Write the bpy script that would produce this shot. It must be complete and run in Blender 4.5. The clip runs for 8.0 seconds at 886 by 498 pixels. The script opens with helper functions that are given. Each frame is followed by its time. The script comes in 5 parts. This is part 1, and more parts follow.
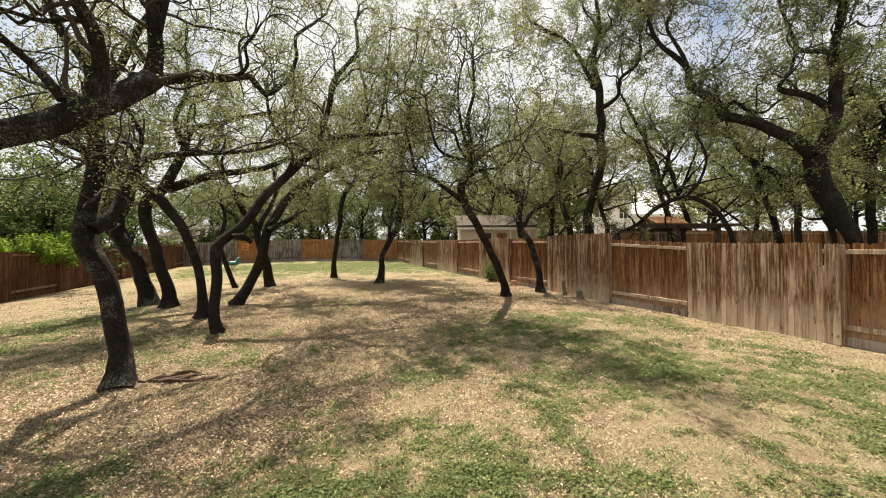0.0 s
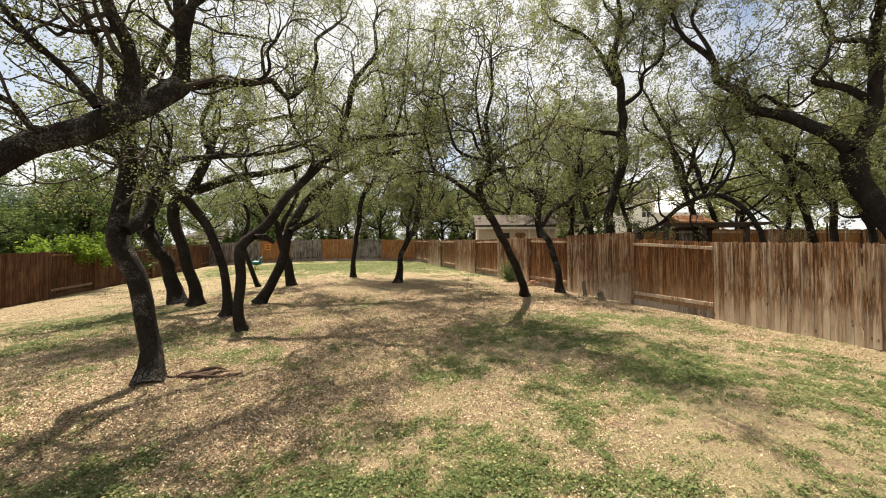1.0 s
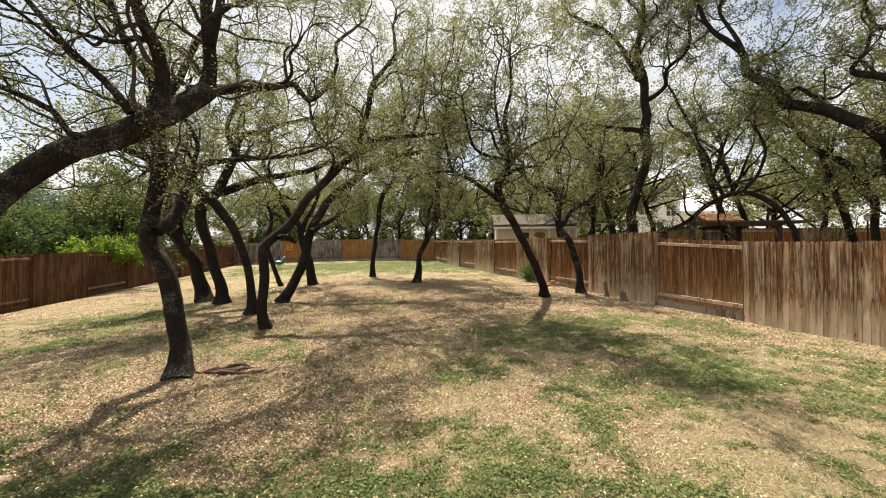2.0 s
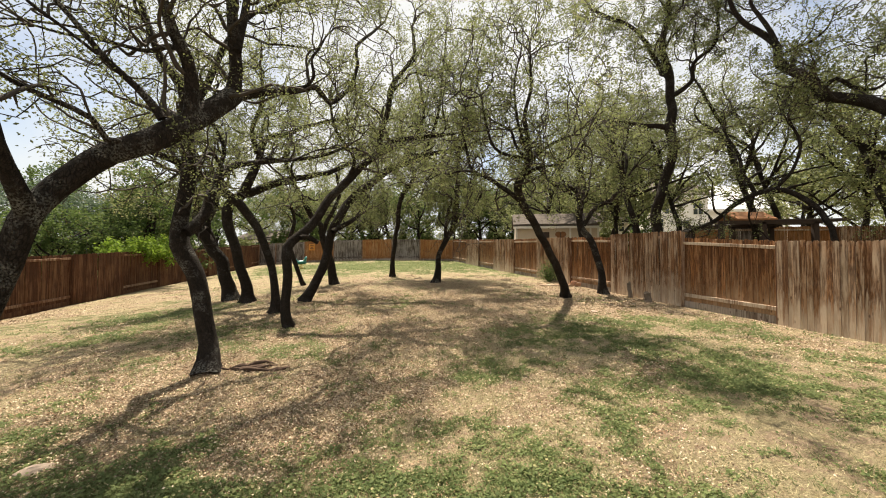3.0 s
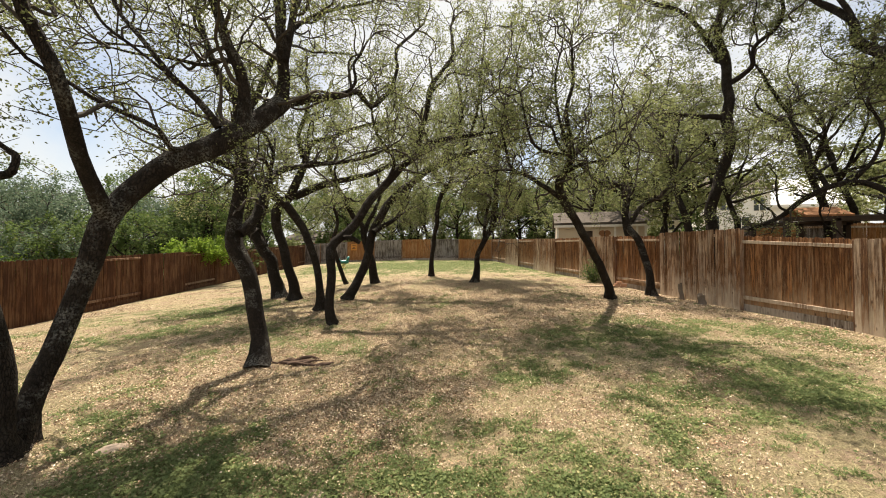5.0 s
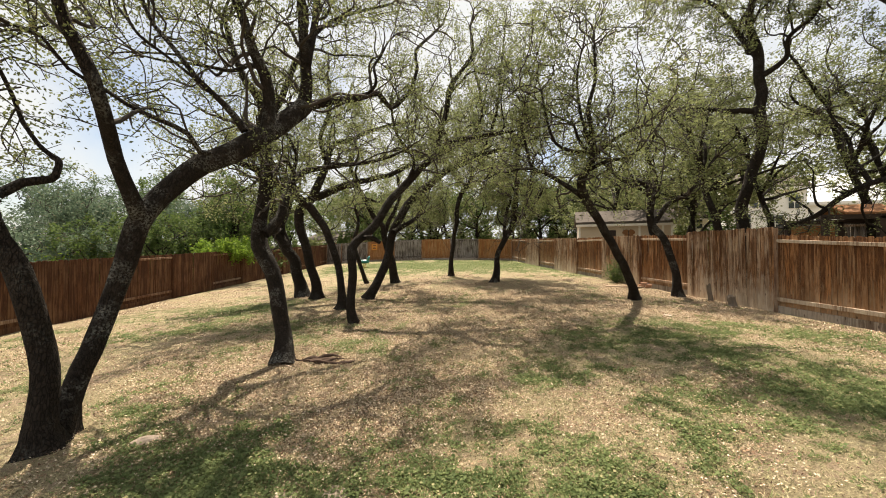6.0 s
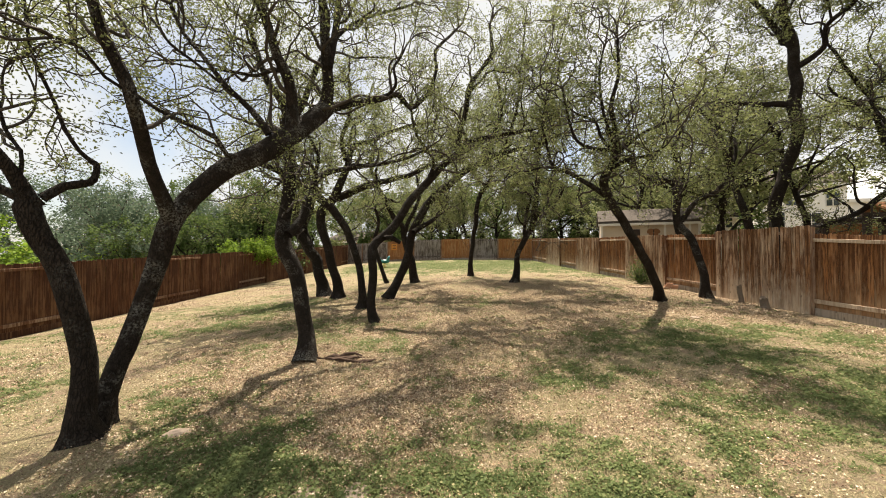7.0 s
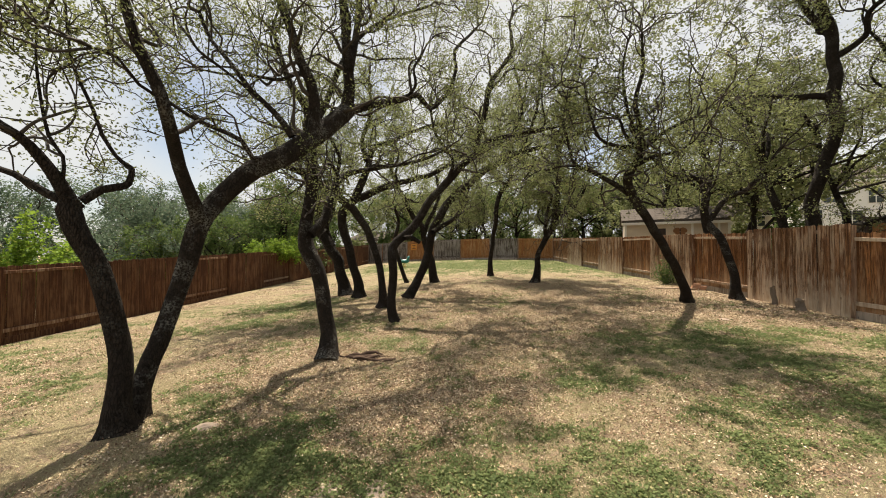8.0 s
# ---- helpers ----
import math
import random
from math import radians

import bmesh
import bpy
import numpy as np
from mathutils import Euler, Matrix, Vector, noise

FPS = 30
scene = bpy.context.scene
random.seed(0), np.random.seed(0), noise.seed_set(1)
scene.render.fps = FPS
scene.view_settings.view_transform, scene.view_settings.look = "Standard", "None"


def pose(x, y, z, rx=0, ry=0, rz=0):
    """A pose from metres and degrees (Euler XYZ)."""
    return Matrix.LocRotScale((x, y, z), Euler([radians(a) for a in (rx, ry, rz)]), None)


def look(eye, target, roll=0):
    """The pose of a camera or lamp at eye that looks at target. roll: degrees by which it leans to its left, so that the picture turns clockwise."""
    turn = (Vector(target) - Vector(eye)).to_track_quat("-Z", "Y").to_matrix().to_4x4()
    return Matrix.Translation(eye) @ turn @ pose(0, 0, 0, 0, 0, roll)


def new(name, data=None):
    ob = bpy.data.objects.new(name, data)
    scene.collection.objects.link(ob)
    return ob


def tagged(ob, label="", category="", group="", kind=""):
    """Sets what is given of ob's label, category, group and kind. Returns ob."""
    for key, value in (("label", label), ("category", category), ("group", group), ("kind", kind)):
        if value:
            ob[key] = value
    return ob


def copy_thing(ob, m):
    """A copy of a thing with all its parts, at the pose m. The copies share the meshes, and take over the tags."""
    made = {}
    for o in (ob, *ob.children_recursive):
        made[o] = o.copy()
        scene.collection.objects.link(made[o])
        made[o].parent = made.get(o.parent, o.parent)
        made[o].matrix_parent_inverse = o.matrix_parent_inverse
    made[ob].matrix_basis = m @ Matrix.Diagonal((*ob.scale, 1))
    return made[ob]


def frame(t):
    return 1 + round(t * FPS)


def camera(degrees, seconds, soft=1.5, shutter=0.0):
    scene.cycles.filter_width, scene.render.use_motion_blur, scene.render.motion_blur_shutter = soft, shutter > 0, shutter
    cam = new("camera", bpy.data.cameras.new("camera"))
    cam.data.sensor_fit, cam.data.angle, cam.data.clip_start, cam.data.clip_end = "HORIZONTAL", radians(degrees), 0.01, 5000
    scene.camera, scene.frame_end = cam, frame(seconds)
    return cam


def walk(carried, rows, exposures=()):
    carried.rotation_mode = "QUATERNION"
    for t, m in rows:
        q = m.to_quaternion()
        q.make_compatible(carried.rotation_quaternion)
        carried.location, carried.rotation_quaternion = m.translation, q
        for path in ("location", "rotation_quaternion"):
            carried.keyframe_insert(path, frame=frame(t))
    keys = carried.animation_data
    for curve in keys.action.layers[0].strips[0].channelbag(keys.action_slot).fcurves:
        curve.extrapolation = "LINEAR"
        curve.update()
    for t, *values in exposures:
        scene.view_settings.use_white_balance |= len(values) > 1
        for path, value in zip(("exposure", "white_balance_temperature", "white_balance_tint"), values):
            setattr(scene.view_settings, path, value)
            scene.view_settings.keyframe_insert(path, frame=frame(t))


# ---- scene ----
cam = camera(99.9, 8.0, soft=1.0)
PATH = [
    (0.0, pose(0.0, 0.0, 1.63, 91.13, 0, 0)),
    (1.5, pose(-0.005, 0.0, 1.63, 91.10, 0, 4.16)),
    (3.0, pose(-0.010, 0.0, 1.63, 91.08, 0, 8.55)),
    (4.5, pose(-0.015, 0.0, 1.63, 91.05, 0, 12.98)),
    (6.0, pose(-0.020, 0.0, 1.63, 91.00, 0, 17.49)),
    (7.0, pose(-0.025, 0.0, 1.63, 90.98, 0, 20.46)),
    (8.0, pose(-0.030, 0.0, 1.63, 90.96, 0, 23.45)),
]
walk(cam, PATH, exposures=[(0.0, 1.40, 7400, 11), (7.3, 1.34, 7300, 11), (8.0, 1.17, 7300, 11)])

# ---- daylight: hazy bright sky, sun ahead of the camera and a little to its left ----
SUN_WAY = Vector((-0.435, 0.900, 0)).normalized()
SUN_UP = radians(62)
world = bpy.data.worlds.new("sky")
scene.world = world
world.use_nodes = True
wn = world.node_tree
sky = wn.nodes.new("ShaderNodeTexSky")
sky.sky_type = "NISHITA"
sky.sun_disc = False
sky.sun_elevation = SUN_UP
sky.sun_rotation = math.atan2(SUN_WAY.x, SUN_WAY.y)
sky.air_density, sky.dust_density, sky.ozone_density = 1.0, 1.2, 1.0
bg = wn.nodes["Background"]
bg.inputs["Strength"].default_value = 0.062
# thin broken cloud over the whole sky
tc = wn.nodes.new("ShaderNodeTexCoord")
cl = wn.nodes.new("ShaderNodeTexNoise")
cl.inputs["Scale"].default_value, cl.inputs["Detail"].default_value = 2.6, 7.0
cr = wn.nodes.new("ShaderNodeValToRGB")
cr.color_ramp.elements[0].position, cr.color_ramp.elements[1].position = 0.28, 0.50
cm = wn.nodes.new("ShaderNodeMix")
cm.data_type = "RGBA"
cm.inputs["B"].default_value = (5.5, 5.95, 6.45, 1)
wn.links.new(tc.outputs["Generated"], cl.inputs["Vector"])
wn.links.new(cl.outputs["Fac"], cr.inputs["Fac"])
wn.links.new(cr.outputs["Color"], cm.inputs["Factor"])
wn.links.new(sky.outputs["Color"], cm.inputs["A"])
wn.links.new(cm.outputs["Result"], bg.inputs["Color"])

sun_data = bpy.data.lights.new("sun", "SUN")
sun_data.energy, sun_data.angle, sun_data.color = 5.0, radians(0.53), (1.0, 0.94, 0.84)
sun = new("sun", sun_data)
sun_from = SUN_WAY * math.cos(SUN_UP) + Vector((0, 0, math.sin(SUN_UP)))
sun.matrix_world = look(sun_from * 80, (0, 0, 0))


# ---- materials ----
class Nodes:
    """A material under construction, with short calls for the nodes it needs."""

    def __init__(self, name):
        self.mat = bpy.data.materials.new(name)
        self.mat.use_nodes = True
        self.tree = self.mat.node_tree
        self.bsdf = self.tree.nodes["Principled BSDF"]
        self.out = self.tree.nodes["Material Output"]
        self.co = self.tree.nodes.new("ShaderNodeTexCoord").outputs["Object"]

    def add(self, kind):
        return self.tree.nodes.new("ShaderNode" + kind)

    def link(self, a, b):
        self.tree.links.new(a, b)

    def mapped(self, scale, source=None):
        n = self.add("Mapping")
        n.inputs["Scale"].default_value = scale
        self.link(source or self.co, n.inputs["Vector"])
        return n.outputs["Vector"]

    def noise(self, scale, detail=5, rough=0.6, vector=None):
        n = self.add("TexNoise")
        n.inputs["Scale"].default_value, n.inputs["Detail"].default_value, n.inputs["Roughness"].default_value = scale, detail, rough
        self.link(vector or self.co, n.inputs["Vector"])
        return n.outputs["Fac"]

    def voronoi(self, scale, vector=None, feature="F1", out="Distance"):
        n = self.add("TexVoronoi")
        n.feature = feature
        n.inputs["Scale"].default_value = scale
        self.link(vector or self.co, n.inputs["Vector"])
        return n.outputs[out]

    def span(self, value, low, high):
        n = self.add("MapRange")
        n.inputs["From Min"].default_value, n.inputs["From Max"].default_value = low, high
        self.link(value, n.inputs["Value"])
        return n.outputs["Result"]

    def math(self, op, a, b):
        n = self.add("Math")
        n.operation = op
        for s, v in zip(n.inputs, (a, b)):
            if isinstance(v, (int, float)):
                s.default_value = v
            else:
                self.link(v, s)
        return n.outputs[0]

    def mix(self, fac, a, b):
        n = self.add("Mix")
        n.data_type = "RGBA"
        for key, v in (("Factor", fac), ("A", a), ("B", b)):
            if isinstance(v, (int, float)):
                n.inputs[key].default_value = v
            elif isinstance(v, tuple):
                n.inputs[key].default_value = (*v, 1)
            else:
                self.link(v, n.inputs[key])
        return n.outputs["Result"]

    def finish(self, color, rough=0.8, bump=None, depth=0.01, gloss=0.3):
        b = self.bsdf
        if isinstance(color, tuple):
            b.inputs["Base Color"].default_value = (*color, 1)
        else:
            self.link(color, b.inputs["Base Color"])
        b.inputs["Roughness"].default_value = rough
        b.inputs["Specular IOR Level"].default_value = gloss
        if bump is not None:
            n = self.add("Bump")
            n.inputs["Distance"].default_value = depth
            self.link(bump, n.inputs["Height"])
            self.link(n.outputs["Normal"], b.inputs["Normal"])
        return self.mat


def wood(name, fresh, dark, grey, greyness, splash=0.0):
    """Weathered fence cedar: vertical grain, knots, grey bleaching, each board its own tone; splash: rain-bleached feet."""
    m = Nodes(name)
    info = m.add("ObjectInfo")
    off = m.add("VectorMath")
    off.operation = "ADD"
    comb = m.add("CombineXYZ")
    shift = m.math("MULTIPLY", info.outputs["Random"], 37.0)
    m.link(shift, comb.inputs["X"])
    m.link(shift, comb.inputs["Z"])
    m.link(m.co, off.inputs[0])
    m.link(comb.outputs[0], off.inputs[1])
    v = off.outputs[0]
    grain = m.noise(9.0, 8, 0.72, m.mapped((11, 11, 0.6), v))
    streak = m.noise(3.0, 7, 0.68, m.mapped((8, 8, 0.5), v))
    knot = m.span(m.voronoi(5.0, m.mapped((1.7, 1.7, 0.75), v)), 0.16, 0.07)
    c = m.mix(m.span(m.math("ADD", m.math("MULTIPLY", grain, 0.45), m.math("MULTIPLY", streak, 0.55)), 0.455, 0.545), dark, fresh)
    tone = m.span(info.outputs["Random"], 0.0, 1.0)
    c = m.mix(m.math("MULTIPLY", tone, 0.62), c, dark)
    stain = m.math("MULTIPLY", m.span(m.noise(1.9, 5, 0.7, m.mapped((2.2, 2.2, 0.55), v)), 0.52, 0.66), 0.6)
    c = m.mix(stain, c, tuple(0.8 * q for q in dark))
    wear = m.math("ADD", m.span(streak, 0.46, 0.60), m.math("MULTIPLY", m.math("SUBTRACT", m.math("FRACT", m.math("MULTIPLY", info.outputs["Random"], 7.3), 0), 0.5), 0.7))
    blotch = m.noise(1.3, 4, 0.6, m.add("NewGeometry").outputs["Position"])
    low = m.math("ADD", m.math("MULTIPLY", m.noise(1.1, 3, 0.5, v), 0.45), m.math("MULTIPLY", blotch, 0.55))
    wear = m.math("MULTIPLY", m.math("ADD", wear, m.math("MULTIPLY", m.span(low, 0.40, 0.60), 0.9)), greyness)
    if splash:
        sep = m.add("SeparateXYZ")
        m.link(m.co, sep.inputs[0])
        edge = m.math("ADD", m.math("MULTIPLY", m.math("SUBTRACT", streak, 0.5), 4.2), m.math("MULTIPLY", m.math("SUBTRACT", blotch, 0.5), 1.9))
        wet = m.span(m.math("ADD", sep.outputs[2], edge), 0.62, 0.12)
        wear = m.math("ADD", wear, m.math("MULTIPLY", wet, splash * 0.8))
    wear = m.span(wear, 0.16, 0.74)
    c = m.mix(wear, c, grey)
    c = m.mix(m.math("MULTIPLY", knot, 0.7), c, (0.05, 0.022, 0.012))
    return m.finish(c, 0.85, m.math("ADD", grain, m.math("MULTIPLY", streak, 0.5)), 0.006, 0.2)


M_CEDAR = wood("cedar_weathered", (0.34, 0.172, 0.080), (0.085, 0.039, 0.019), (0.53, 0.42, 0.315), 0.30, 0.62)
M_CEDAR_IN = wood("cedar_sheltered", (0.32, 0.142, 0.055), (0.085, 0.036, 0.016), (0.46, 0.32, 0.20), 0.20, 0.40)
M_RAIL = wood("cedar_rail", (0.35, 0.235, 0.155), (0.20, 0.12, 0.075), (0.46, 0.37, 0.28), 0.6)
# deep shade from the trees behind is put into these dark board colours
M_RED = wood("cedar_stained_red_shaded", (0.105, 0.042, 0.018), (0.050, 0.020, 0.010), (0.16, 0.085, 0.045), 0.35)
M_GREY = wood("cedar_grey", (0.15, 0.118, 0.095), (0.055, 0.042, 0.034), (0.26, 0.23, 0.21), 0.5)
M_KICK = wood("kickboard_wood", (0.26, 0.205, 0.16), (0.14, 0.105, 0.08), (0.34, 0.29, 0.245), 0.55)
M_GOLD = wood("cedar_newer", (0.36, 0.165, 0.058), (0.22, 0.090, 0.032), (0.38, 0.24, 0.13), 0.3)
M_POST = wood("cedar_post", (0.20, 0.10, 0.055), (0.11, 0.05, 0.027), (0.33, 0.24, 0.17), 0.4)


def bark_material(name, base, pale, amount):
    m = Nodes(name)
    warp = m.noise(9, 3, 0.6)
    wv = m.add("VectorMath")
    wv.operation = "MULTIPLY_ADD"
    m.link(m.mapped((1.0, 1.0, 0.30)), wv.inputs[0])
    wv.inputs[1].default_value = (1, 1, 1)
    m.link(m.math("MULTIPLY", warp, 0.05), wv.inputs[2])
    plates = m.voronoi(52, wv.outputs[0], "DISTANCE_TO_EDGE")
    rough = m.noise(14, 6, 0.7)
    patch = m.noise(2.3, 4, 0.65)
    spots = m.noise(48, 3, 0.6)
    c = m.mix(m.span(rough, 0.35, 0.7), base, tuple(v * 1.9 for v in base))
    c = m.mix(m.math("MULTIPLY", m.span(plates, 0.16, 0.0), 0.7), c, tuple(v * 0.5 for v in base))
    lich = m.math("MULTIPLY", m.span(patch, 0.50, 0.68), m.span(spots, 0.44, 0.58))
    c = m.mix(m.math("MULTIPLY", lich, amount), c, pale)
    return m.finish(c, 0.92, m.math("ADD", m.span(plates, 0.0, 0.12), rough), 0.02, 0.15)


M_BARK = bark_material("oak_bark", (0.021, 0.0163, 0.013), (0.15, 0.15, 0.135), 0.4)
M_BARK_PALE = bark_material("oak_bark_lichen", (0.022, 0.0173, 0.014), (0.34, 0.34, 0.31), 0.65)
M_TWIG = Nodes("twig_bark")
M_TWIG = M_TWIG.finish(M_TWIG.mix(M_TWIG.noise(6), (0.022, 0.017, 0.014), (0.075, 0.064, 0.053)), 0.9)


def leaf_material(name, a, b, old, through_light):
    m = Nodes(name)
    geo = m.add("NewGeometry")
    r = geo.outputs["Random Per Island"]
    patch = m.noise(0.9, 3, 0.6)
    c = m.mix(m.span(m.math("ADD", r, m.math("MULTIPLY", m.math("SUBTRACT", patch, 0.5), 1.6)), 0.0, 1.0), a, b)
    c = m.mix(m.span(r, 0.93, 0.97), c, old)
    m.finish(c, 0.65, None, 0, 0.12)
    tr = m.add("BsdfTranslucent")
    glow = m.mix(0.5, c, tuple(min(1, v * 1.6) for v in b))
    m.link(glow, tr.inputs["Color"])
    mx = m.add("MixShader")
    mx.inputs[0].default_value = through_light
    m.link(m.bsdf.outputs[0], mx.inputs[1])
    m.link(tr.outputs[0], mx.inputs[2])
    m.link(mx.outputs[0], m.out.inputs["Surface"])
    return m.mat


M_LEAF = leaf_material("oak_leaf", (0.095, 0.112, 0.042), (0.195, 0.220, 0.098), (0.25, 0.22, 0.12), 0.36)
M_LEAF_DEEP = leaf_material("deep_green_leaf", (0.040, 0.075, 0.022), (0.095, 0.135, 0.040), (0.15, 0.14, 0.05), 0.35)
M_JUNIPER = leaf_material("juniper_leaf", (0.060, 0.095, 0.062), (0.135, 0.185, 0.118), (0.16, 0.15, 0.10), 0.25)
M_BUSH = leaf_material("bright_leaf", (0.085, 0.155, 0.018), (0.170, 0.255, 0.038), (0.24, 0.25, 0.05), 0.42)


def plain(name, color, rough=0.7, vary=0.2, scale=8.0, gloss=0.3, metal=0.0, relief=0.0):
    m = Nodes(name)
    n = m.noise(scale, 5, 0.65)
    big = m.noise(scale * 0.15, 3, 0.6)
    lo = tuple(v * (1 - vary) for v in color)
    hi = tuple(min(1, v * (1 + vary)) for v in color)
    c = m.mix(m.math("ADD", m.math("MULTIPLY", n, 0.5), m.math("MULTIPLY", big, 0.5)), lo, hi)
    m.bsdf.inputs["Metallic"].default_value = metal
    return m.finish(c, rough, n if relief else None, relief, gloss)


def ground_material():
    """Thin yard turf: straw, bare soil, leaf litter and green patches, as the mesh's cover says."""
    m = Nodes("yard_turf")
    fine = m.noise(60, 6, 0.75)
    mid = m.noise(7, 6, 0.7)
    patch = m.noise(1.4, 6, 0.65)
    cover = m.add("Attribute")
    cover.attribute_name = "cover"
    sep = m.add("SeparateColor")
    m.link(cover.outputs["Color"], sep.inputs[0])
    cells = m.add("SeparateColor")
    m.link(m.voronoi(42, None, "F1", "Color"), cells.inputs[0])
    straw = m.mix(m.span(fine, 0.3, 0.7), (0.13, 0.099, 0.052), (0.69, 0.575, 0.37))
    soil = m.mix(m.span(mid, 0.3, 0.7), (0.19, 0.126, 0.083), (0.50, 0.375, 0.27))
    green = m.mix(m.span(fine, 0.3, 0.7), (0.050, 0.078, 0.026), (0.185, 0.225, 0.085))
    brown = m.mix(cells.outputs[0], (0.10, 0.058, 0.036), (0.60, 0.465, 0.325))
    c = m.mix(m.span(m.math("ADD", mid, m.math("MULTIPLY", m.math("SUBTRACT", patch, 0.5), 1.3)), 0.50, 0.60), straw, soil)
    jitter = m.math("ADD", m.math("MULTIPLY", m.math("SUBTRACT", mid, 0.5), 1.7), m.math("MULTIPLY", m.math("SUBTRACT", fine, 0.5), 1.1))
    dead = m.span(m.math("ADD", sep.outputs[1], jitter), 0.30, 0.62)
    c = m.mix(m.math("MULTIPLY", dead, m.span(cells.outputs[1], 0.15, 0.45)), c, brown)
    live = m.span(m.math("ADD", sep.outputs[0], jitter), 0.42, 0.62)
    thin = m.math("MULTIPLY", m.span(m.math("ADD", m.noise(2.6, 5, 0.7), m.math("MULTIPLY", m.math("SUBTRACT", fine, 0.5), 0.9)), 0.46, 0.66), 0.34)
    c = m.mix(thin, c, m.mix(fine, (0.085, 0.098, 0.036), (0.31, 0.305, 0.135)))
    c = m.mix(m.math("MULTIPLY", live, 0.88), c, green)
    return m.finish(c, 0.95, m.math("ADD", fine, m.math("ADD", m.math("MULTIPLY", mid, 0.8), m.math("MULTIPLY", cells.outputs[2], 0.5))), 0.075, 0.1)


M_GROUND = ground_material()


# ---- building blocks ----
def mesh_object(name, verts, faces, mat, parent=None, label="", smooth=False):
    me = bpy.data.meshes.new(name)
    verts = np.asarray(verts, dtype=np.float32)
    faces = np.asarray(faces, dtype=np.int32)
    n, k = faces.shape
    me.vertices.add(len(verts))
    me.vertices.foreach_set("co", verts.ravel())
    me.loops.add(n * k)
    me.loops.foreach_set("vertex_index", faces.ravel())
    me.polygons.add(n)
    me.polygons.foreach_set("loop_start", np.arange(0, n * k, k, dtype=np.int32))
    me.polygons.foreach_set("use_smooth", np.full(n, smooth))
    me.update(calc_edges=True)
    me.validate()
    me.materials.append(mat)
    ob = new(name, me)
    if parent:
        ob.parent = parent
    if label:
        ob["label"] = label
    return ob


def part(name, bm, mat, parent=None, label="", smooth=False):
    me = bpy.data.meshes.new(name)
    bmesh.ops.recalc_face_normals(bm, faces=bm.faces)
    bm.to_mesh(me)
    bm.free()
    me.materials.append(mat)
    if smooth:
        me.polygons.foreach_set("use_smooth", np.full(len(me.polygons), True))
    ob = new(name, me)
    if parent:
        ob.parent = parent
    if label:
        ob["label"] = label
    return ob


def box(bm, x0, x1, y0, y1, z0, z1, bevel=0.0):
    m = Matrix.Translation(((x0 + x1) / 2, (y0 + y1) / 2, (z0 + z1) / 2)) @ Matrix.Diagonal((x1 - x0, y1 - y0, z1 - z0, 1))
    made = bmesh.ops.create_cube(bm, size=1, matrix=m)
    if bevel:
        edges = {e for v in made["verts"] for e in v.link_edges}
        bmesh.ops.bevel(bm, geom=list(edges), offset=bevel, segments=1, affect="EDGES")
    return bm


def boxed(name, dims, mat, parent, label="", bevel=0.0):
    return part(name, box(bmesh.new(), *dims, bevel), mat, parent, label)


def anchor(ob, x, y, z):
    """Sets a thing's base point without moving its parts."""
    ob.matrix_world = Matrix.Translation((x, y, z))
    for c in ob.children:
        c.matrix_parent_inverse = Matrix.Translation((-x, -y, -z))


def empty(name, x, y, z, rz=0.0):
    ob = new(name)
    ob.matrix_world = pose(x, y, z, 0, 0, rz)
    return ob


# ---- ground ----
def yard(x, y):
    """Height of the mown yard: it rises to the back and falls off to one side."""
    return 0.019558 * x + 0.037785 * y - 0.002643 * x * x - 0.002256 * x * y - 0.00018 * y * y


def height(x, y):
    xc, yc = min(max(x, -21.5), 8.0), min(max(y, -12.0), 34.0)
    h = yard(xc, yc)
    beyond = (x - 6.75 + 0.406 * (y - 6.0)) * 0.926 - 0.4
    return h + min(max(beyond, 0.0) * 0.14, 0.9)


GREEN = ((-1.9, 2.3, 1.7, 0.55, 0.62), (-0.4, 2.5, 0.9, 0.6, 0.40), (-4.6, 2.9, 0.5, 0.5, 0.25), (-3.2, 5.4, 1.0, 0.6, 0.42), (-0.2, 4.6, 1.0, 0.7, 0.30), (0.4, 6.5, 1.4, 1.1, 0.42), (2.0, 6.6, 1.7, 1.0, 0.46), (3.0, 8.4, 1.5, 0.9, 0.40),
         (3.3, 4.6, 1.2, 1.0, 0.22), (4.4, 4.0, 1.5, 1.8, 0.16), (2.2, 2.6, 1.6, 0.7, 0.24), (3.2, 3.4, 2.2, 1.4, 0.16), (4.6, 5.6, 1.2, 1.2, 0.16), (-9.3, 8.5, 3.2, 5.0, 0.36), (4.6, 7.4, 0.5, 1.6, 0.3), (-5.2, 6.6, 1.2, 1.0, 0.25), (-12.0, 24.0, 9.0, 6.0, 0.52), (-3.0, 27.0, 9.0, 7.5, 0.62))
DEAD = ((-3.6, 3.6, 1.8, 1.1, 0.55), (-2.5, 8.0, 2.5, 2.5, 0.4), (1.8, 12.2, 2.2, 1.7, 0.7), (3.4, 12.5, 1.6, 1.6, 0.7), (-0.5, 9.0, 2.5, 2.0, 0.30), (-5.0, 11.5, 3.5, 2.5, 0.35), (0.0, 12.0, 3.5, 3.0, 0.3), (3.0, 9.5, 1.5, 1.6, 0.3), (-4.0, 6.5, 2.0, 1.5, 0.3), (-1.6, 4.2, 1.6, 1.0, 0.3), (3.0, 2.8, 2.6, 2.2, -0.34))


